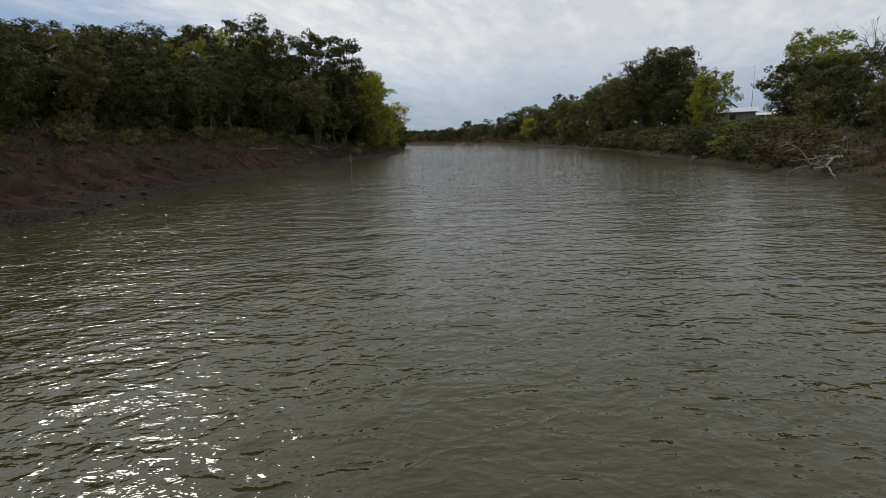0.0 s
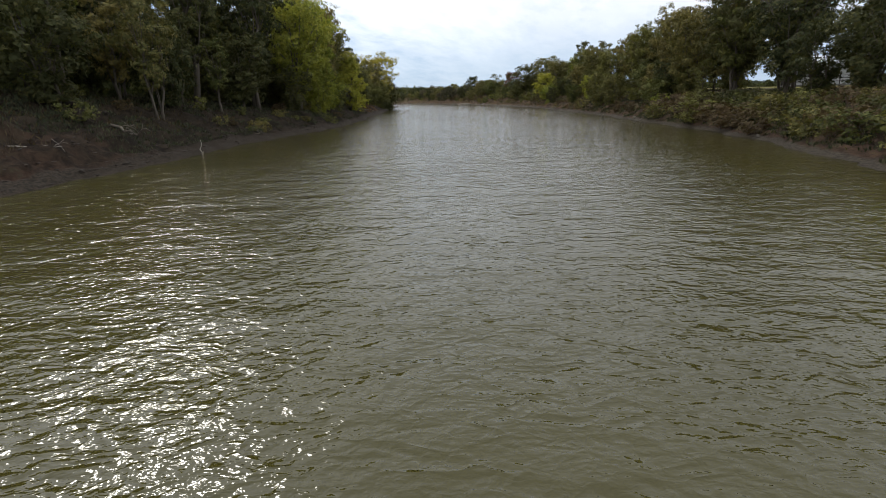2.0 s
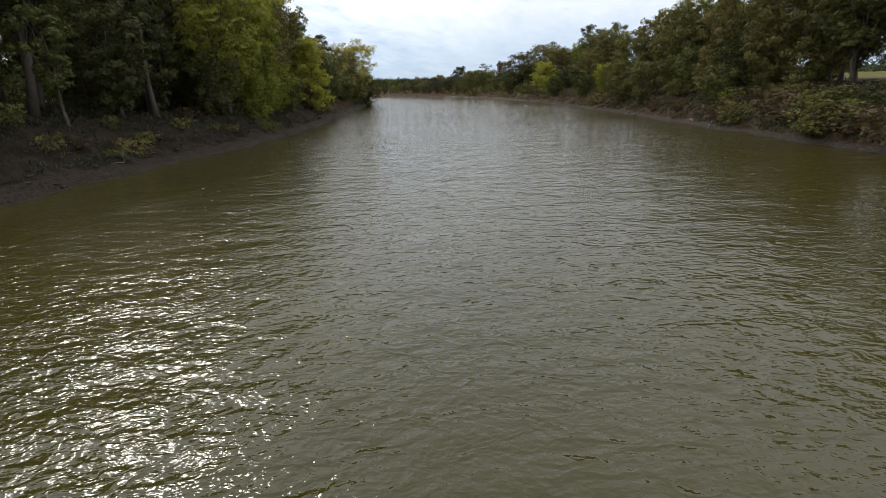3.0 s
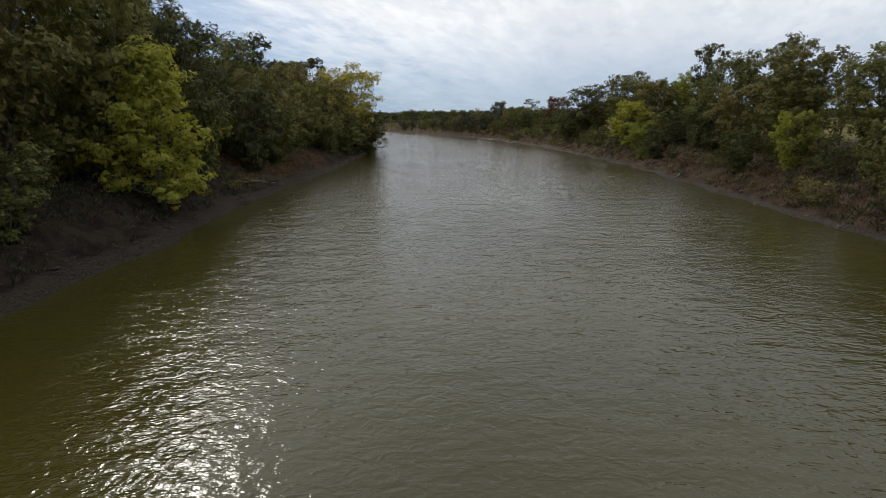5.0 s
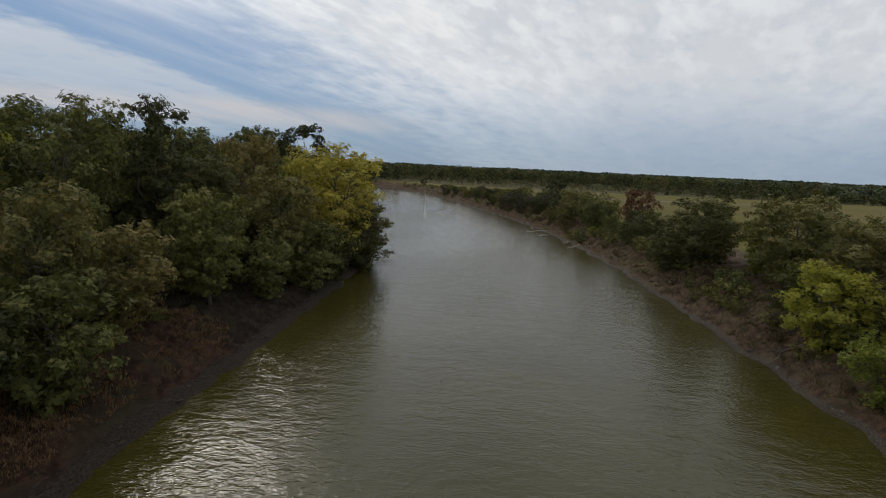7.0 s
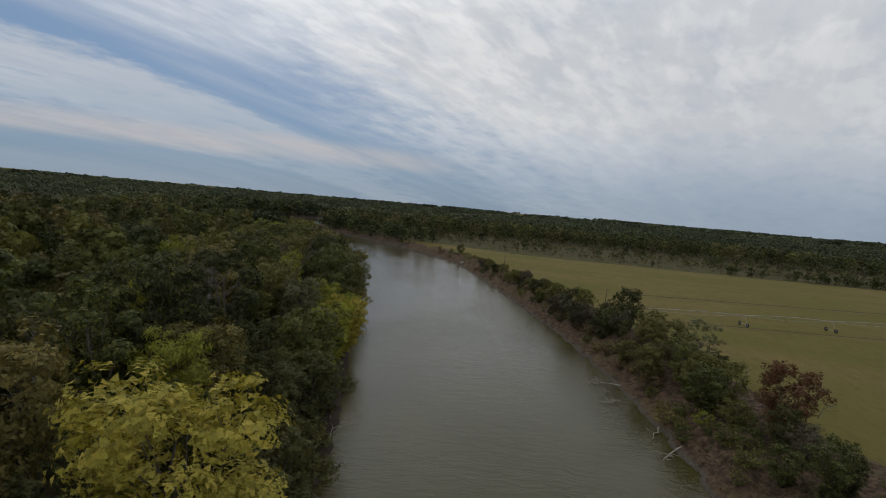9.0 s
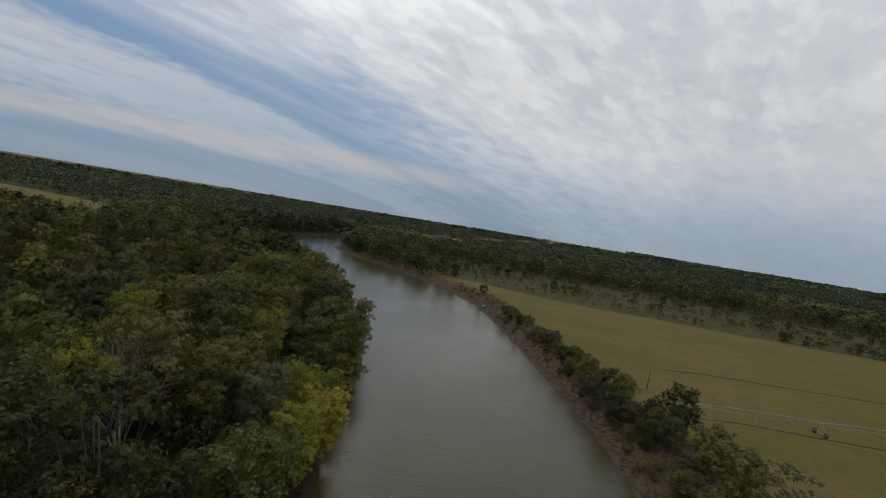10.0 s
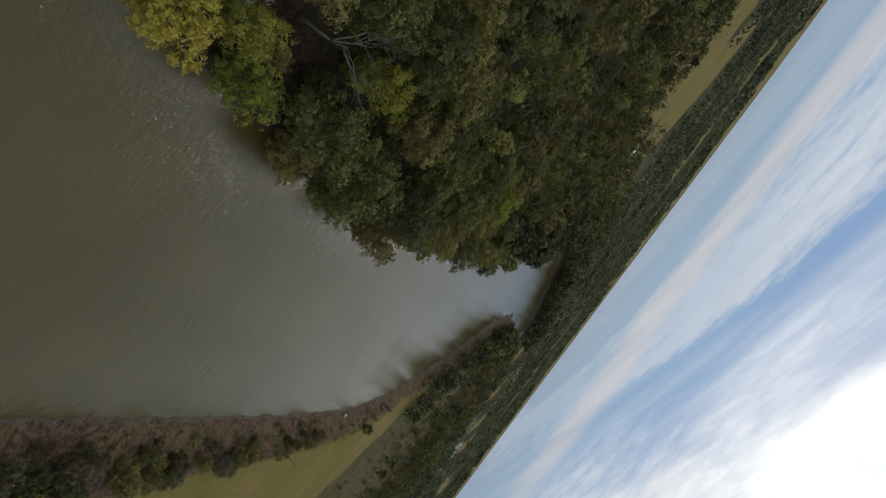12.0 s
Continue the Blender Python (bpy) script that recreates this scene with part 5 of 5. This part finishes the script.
# ---------------- houses, mast and poles ----------------
def box_mesh(name, x0, x1, y0, y1, z0, z1, mat, bevel=0.015):
    bm = bmesh.new()
    bmesh.ops.create_cube(bm, size=1.0)
    for vert in bm.verts:
        vert.co = ((x0 + x1) / 2 + vert.co.x * (x1 - x0), (y0 + y1) / 2 + vert.co.y * (y1 - y0), (z0 + z1) / 2 + vert.co.z * (z1 - z0))
    if bevel:
        bmesh.ops.bevel(bm, geom=bm.edges[:], offset=bevel, segments=1, affect="EDGES")
    me = bpy.data.meshes.new(name)
    bm.to_mesh(me)
    bm.free()
    me.materials.append(mat)
    return me


def gable_mesh(name, half, y0, y1, eave, ridge, thick, mat, ribs=0.0):
    """A gable roof with thickness and overhang, ridge along y; ribs: spacing of raised seams."""
    vs, fs = [], []
    for s in (-1, 1):
        n0 = len(vs)
        for x, z in ((s * half, eave), (0.0, ridge)):
            for y in (y0, y1):
                vs += [(x, y, z), (x, y, z + thick)]
        q = [n0 + i for i in range(8)]
        fs += [(q[0], q[2], q[6], q[4]), (q[1], q[5], q[7], q[3]), (q[0], q[1], q[3], q[2]), (q[4], q[6], q[7], q[5]), (q[0], q[4], q[5], q[1]), (q[2], q[3], q[7], q[6])]
        y = y0 + ribs
        while ribs and y < y1:
            n0 = len(vs)
            for x, z in ((s * half, eave + thick), (0.0, ridge + thick)):
                vs += [(x, y - 0.03, z), (x, y, z + 0.05), (x, y + 0.03, z)]
            fs += [(n0, n0 + 1, n0 + 4, n0 + 3), (n0 + 1, n0 + 2, n0 + 5, n0 + 4)]
            y += ribs
    me = mesh_of(name, vs, fs, [mat])
    bm = bmesh.new()
    bm.from_mesh(me)
    bmesh.ops.recalc_face_normals(bm, faces=bm.faces[:])
    bm.to_mesh(me)
    bm.free()
    return me


WHITE_METAL = plain("white_roof_metal", (0.66, 0.67, 0.68), (0.78, 0.79, 0.80), 0.45, 0.6, metal=0.0, bump=0.004)
DARK_SHINGLE = plain("dark_shingles", (0.045, 0.045, 0.048), (0.085, 0.083, 0.082), 0.9, 2.5)
GREY_BOARD = plain("grey_boards", (0.20, 0.19, 0.175), (0.30, 0.285, 0.26), 0.85, 1.2, stretch=(8, 1, 1))
WHITE_BOARD = plain("white_boards", (0.60, 0.60, 0.58), (0.74, 0.74, 0.72), 0.7, 1.2, stretch=(1, 1, 8))
GLASS_DARK, n = material("window_glass")
finish(n, n.add("ShaderNodeBsdfPrincipled", {"Base Color": (0.02, 0.022, 0.025, 1), "Roughness": 0.05, "IOR": 1.5}).outputs[0])
IRON = plain("dark_iron", (0.03, 0.03, 0.032), (0.07, 0.065, 0.06), 0.6, 3.0, metal=0.6)
GALV = plain("galvanised_steel", (0.24, 0.245, 0.25), (0.36, 0.365, 0.37), 0.5, 2.0, metal=0.8, bump=0.002)
RUBBER = plain("tyre_rubber", (0.018, 0.018, 0.018), (0.035, 0.033, 0.03), 0.85, 4.0)
POLE_WOOD = plain("pole_wood", (0.075, 0.058, 0.044), (0.15, 0.12, 0.095), 0.9, 1.0, stretch=(4, 4, 0.5))


def house(x, y, z, turn, long_, deep, wall_h, rise, wall_mat, roof_mat, label, porch=False, tall=False, plinth=0.0, panes=True):
    """A low house: walls, gable roof, windows, door, and a railed deck where it has one. Its front looks along -y."""
    ob = new("house")
    part("wall", box_mesh("wall", -long_ / 2, long_ / 2, -deep / 2, deep / 2, plinth - 0.3 * (plinth == 0), plinth + wall_h, wall_mat), ob)
    gm = gable_mesh("roof", deep / 2 + 0.5, -long_ / 2 - 0.5, long_ / 2 + 0.5, plinth + wall_h - 0.05, plinth + wall_h + rise, 0.09, roof_mat, 0.5)
    part("roof", gm, ob, m=pose(0, 0, 0, 0, 0, 90))
    for i, s in enumerate((-1, 1)):
        vs = [(s * long_ / 2, -deep / 2, plinth + wall_h), (s * long_ / 2, deep / 2, plinth + wall_h), (s * long_ / 2, 0, plinth + wall_h + rise - 0.03), (s * (long_ / 2 - 0.12), -deep / 2, plinth + wall_h), (s * (long_ / 2 - 0.12), deep / 2, plinth + wall_h), (s * (long_ / 2 - 0.12), 0, plinth + wall_h + rise - 0.03)]
        part("gable", mesh_of("gable", vs, [(0, 1, 2), (3, 5, 4), (0, 3, 4, 1), (1, 4, 5, 2), (2, 5, 3, 0)], [wall_mat]), ob)
    for wx in (-long_ * 0.3, long_ * 0.08, long_ * 0.34) if panes else ():
        win = part("window", box_mesh("window", wx - 0.55, wx + 0.55, -deep / 2 - 0.05, -deep / 2 + 0.02, plinth + 0.9, plinth + 2.0, WHITE_BOARD), ob, "white window frame")
        part("pane", box_mesh("pane", wx - 0.46, wx + 0.46, -deep / 2 - 0.06, -deep / 2 + 0.0, plinth + 0.98, plinth + 1.92, GLASS_DARK, 0), win)
    door = part("door", box_mesh("door", -long_ * 0.12 - 0.45, -long_ * 0.12 + 0.45, -deep / 2 - 0.06, -deep / 2 + 0.02, plinth, plinth + 2.05, IRON), ob, "dark door")
    if plinth > 0:
        for px_ in (-long_ / 2 + 0.3, -long_ / 6, long_ / 6, long_ / 2 - 0.3):
            for py_ in (-deep / 2 + 0.3, deep / 2 - 0.3):
                part("pier", box_mesh("pier", px_ - 0.15, px_ + 0.15, py_ - 0.15, py_ + 0.15, -0.6, plinth, GREY_BOARD), ob, "grey pier")
    if porch:
        part("deck", box_mesh("deck", -long_ / 2, long_ / 2, -deep / 2 - 2.2, -deep / 2 - 0.08, plinth - 0.18, plinth, GREY_BOARD), ob, "grey board deck")
        for k in range(7):
            px_ = -long_ / 2 + 0.1 + k * (long_ - 0.2) / 6
            part("post", box_mesh("post", px_ - 0.05, px_ + 0.05, -deep / 2 - 2.2, -deep / 2 - 2.1, -0.5, plinth + 1.05, IRON), ob, "dark deck post")
        for zz in (0.35, 0.68, 1.0):
            part("rail", box_mesh("rail", -long_ / 2, long_ / 2, -deep / 2 - 2.18, -deep / 2 - 2.13, plinth + zz - 0.03, plinth + zz + 0.03, IRON), ob, "dark deck rail")
    if tall:
        part("upper_wall", box_mesh("upper_wall", -long_ / 2 - 1.0, -long_ / 2 + 2.6, deep / 2 + 0.3, deep / 2 + 5.0, -0.3, wall_h + 0.9, wall_mat), ob)
        part("upper_roof", gable_mesh("upper_roof", 2.3, deep / 2 - 0.1, deep / 2 + 5.4, wall_h + 0.8, wall_h + 2.7, 0.1, DARK_SHINGLE), ob, "dark shingled gable roof", pose(-long_ / 2 + 0.8, 0, 0))
    ob.matrix_basis = pose(x, y, z, 0, 0, turn)
    return tagged(ob, label, "house")


house(57.2, 100, ground(57.2, 100) - 0.1, -30, 5.6, 6.0, 2.45, 0.8, GREY_BOARD, WHITE_METAL, "low grey house with a white metal roof above the river", tall=True, panes=False)
house(66.2, 106, ground(66.2, 106) - 0.1, -34, 4.2, 3.0, 1.9, 0.35, WHITE_BOARD, WHITE_METAL, "small white shed with a flat white roof beside the house", panes=False)
house(59, 119, ground(59, 119) - 0.1, -40, 9.0, 6.0, 2.4, 1.1, WHITE_BOARD, WHITE_METAL, "white house on piers with a railed deck", porch=True, plinth=0.7)
house(-362, 597, ground(-362, 597), 25, 16.0, 8.0, 3.2, 1.8, WHITE_BOARD, WHITE_METAL, "long white farm shed at the edge of a clearing")

T_ = Tubes(8)
T_.limb([(0, 0, -0.3), (0, 0, 5), (0, 0, 10.6)], [0.06, 0.05, 0.03])
mast = new("mast")
part("pole", T_.mesh("pole", GALV), mast)
T_ = Tubes(5)
T_.limb([(-0.45, 0, 10.5), (0.1, 0, 10.55)], [0.03, 0.03])
part("arm", T_.mesh("arm", GALV), mast)
mast.matrix_basis = pose(61.6, 103, ground(61.6, 103))
tagged(mast, "thin grey steel mast behind the house", "mast")


def field_pole(x, y, h, lean):
    ob = new("utility_pole")
    T_ = Tubes(8)
    T_.limb([(0, 0, -0.6), (0, 0, h * 0.5), (0, 0, h)], [0.17, 0.15, 0.12])
    part("pole", T_.mesh("pole", POLE_WOOD), ob)
    part("crossarm", box_mesh("crossarm", -0.6, 0.6, -0.06, 0.06, h - 0.5, h - 0.36, POLE_WOOD), ob)
    for k in (-0.5, 0.5):
        T_ = Tubes(6)
        T_.limb([(k, 0, h - 0.36), (k, 0, h - 0.2)], [0.05, 0.035])
        part("insulator", T_.mesh("insulator", GALV), ob)
    ob.matrix_basis = pose(x, y, ground(x, y), lean, lean * 0.5, 20)
    return tagged(ob, "brown wooden utility pole at the field's edge", "utility pole", "poles along the field")


field_pole(25.3, 439, 6.6, 2)
field_pole(-22.1, 520, 7.0, -2)
field_pole(-64, 600, 7.5, 1)


# ---------------- the irrigation pivot on the field ----------------
AX = Vector((30.7, 11.3, 0)).normalized()
SIDE = Vector((-AX.y, AX.x, 0))
TOWERS = [Vector((39.3 + 30.7 * k, 423.2 + 11.3 * k, 0)) for k in range(1, 4)]


def drive_wheel(parent, at):
    """A tyre with lugs and a rim; turns about the pipe's direction."""
    seg = 18
    vs, fs = [], []
    prof = [(0.42, -0.14), (0.60, -0.15), (0.66, -0.08), (0.66, 0.08), (0.60, 0.15), (0.42, 0.14)]
    for k in range(seg):
        w = 2 * math.pi * k / seg
        lug = 0.035 if k % 2 else 0.0
        for i, (r, t) in enumerate(prof):
            rr_ = r + (lug if i in (2, 3) else 0)
            p = SIDE * math.cos(w) * rr_ + Vector((0, 0, math.sin(w) * rr_)) + AX * t
            vs.append(at + p)
    m_ = len(prof)
    for k in range(seg):
        for i in range(m_):
            a, b = k * m_ + i, k * m_ + (i + 1) % m_
            c, d = ((k + 1) % seg) * m_ + (i + 1) % m_, ((k + 1) % seg) * m_ + i
            fs.append((a, b, c, d))
    wheel = part("wheel", mesh_of("wheel", vs, fs, [RUBBER]), parent, "black lugged tyre")
    T_ = Tubes(14)
    T_.limb([at - AX * 0.09, at + AX * 0.09], [0.42, 0.42])
    part("rim", T_.mesh("rim", GALV), wheel, "grey steel rim")


pivot = new("irrigation_pivot")
gz0 = ground(TOWERS[0].x, TOWERS[0].y)
spans = [Vector((39.3 - 6, 423.2 - 2.2, 0))] + TOWERS
for a, b in zip(spans, spans[1:]):
    T_ = Tubes(8)
    pts = [a.lerp(b, k / 8) + Vector((0, 0, gz0 + 3.6 + 0.45 * math.sin(math.pi * k / 8))) for k in range(9)]
    T_.limb(pts, [0.09] * 9)
    part("pipe", T_.mesh("pipe", GALV), pivot, "galvanised water pipe")
    T_ = Tubes(4)
    for s in (-0.55, 0.55):
        low_ = [a.lerp(b, k / 8) + SIDE * s * math.sin(math.pi * k / 8) + Vector((0, 0, gz0 + 3.6 - 0.75 * math.sin(math.pi * k / 8))) for k in range(9)]
        T_.limb(low_, [0.025] * 9)
        for k in range(1, 8):
            T_.limb([pts[k], low_[k]], [0.02, 0.02])
    part("truss", T_.mesh("truss", GALV), pivot, "thin steel truss rods")
    T_ = Tubes(4)
    for k in range(1, 8):
        T_.limb([pts[k], pts[k] - Vector((0, 0, 1.7))], [0.014, 0.014])
    part("drop_hose", T_.mesh("drop_hose", RUBBER), pivot, "dark drop hoses")
for c in TOWERS:
    top_ = c + Vector((0, 0, gz0 + 3.6))
    for s in (-1, 1):
        T_ = Tubes(5)
        T_.limb([top_, c + SIDE * s * 2.0 + Vector((0, 0, gz0 + 0.75))], [0.05, 0.05])
        part("leg", T_.mesh("leg", GALV), pivot)
        drive_wheel(pivot, c + SIDE * s * 2.0 + Vector((0, 0, ground(c.x + SIDE.x * s * 2, c.y + SIDE.y * s * 2) + 0.64)))
    T_ = Tubes(6)
    T_.limb([c - SIDE * 2.0 + Vector((0, 0, gz0 + 0.75)), c + SIDE * 2.0 + Vector((0, 0, gz0 + 0.75))], [0.07, 0.07])
    part("base_beam", T_.mesh("base_beam", GALV), pivot)
tagged(pivot, "long galvanised irrigation pivot on wheeled towers in the pasture", "irrigation pivot")


# ---------------- tracks in the pasture ----------------
TRACK = plain("bare_track", (0.036, 0.030, 0.016), (0.062, 0.048, 0.025), 0.95, 0.5, gloss=0.08)
PALE_TRACK = plain("pale_dirt_road", (0.20, 0.17, 0.12), (0.28, 0.245, 0.185), 0.95, 0.4, gloss=0.08)


def track(points, wide, mat, label, seed):
    """A worn strip that follows the ground."""
    ran = random.Random(seed)
    pts = []
    for a, b in zip(points, points[1:]):
        k = max(2, int(math.hypot(b[0] - a[0], b[1] - a[1]) / 4))
        pts += [(a[0] + (b[0] - a[0]) * i / k, a[1] + (b[1] - a[1]) * i / k) for i in range(k)]
    pts.append(points[-1])
    vs, fs = [], []
    for i, (x, y) in enumerate(pts):
        x2, y2 = pts[min(i + 1, len(pts) - 1)]
        x1, y1 = pts[max(i - 1, 0)]
        d = Vector((x2 - x1, y2 - y1)).normalized()
        for s in (-1, 1):
            w = wide * ran.uniform(0.3, 0.62) * s
            vs.append((x - d.y * w, y + d.x * w, ground(x - d.y * w, y + d.x * w) + 0.05))
        if i:
            n0 = 2 * i
            fs.append((n0 - 2, n0 - 1, n0 + 1, n0))
    ob = new("track", mesh_of("track", vs, fs, [mat]))
    return tagged(ob, label, "track", kind="structure")


track([(34, 474), (49, 482.7), (90, 495), (134, 509), (190, 528), (260, 556)], 1.6, TRACK, "worn brown wheel track across the pasture", 1)
track([(36, 421), (48, 426.6), (100, 438.5), (150, 452), (230, 478)], 1.0, TRACK, "worn brown wheel track across the pasture", 2)
DRY_TRACK = plain("dry_grass_strip", (0.105, 0.086, 0.030), (0.135, 0.104, 0.044), 0.95, 0.3, gloss=0.08)
track([(35, 472), (49, 480.4), (90, 492.5), (134, 506.5), (190, 525), (260, 552)], 2.6, DRY_TRACK, "strip of dry yellow grass beside the wheel track", 4)
track([(36, 419.5), (48, 425), (100, 436.7), (150, 450), (230, 476)], 2.0, DRY_TRACK, "strip of dry yellow grass beside the wheel track", 5)
track([(20, 884), (45, 902), (75, 918), (110, 930), (150, 940)], 4.0, PALE_TRACK, "pale dirt road at the edge of the wood", 3)
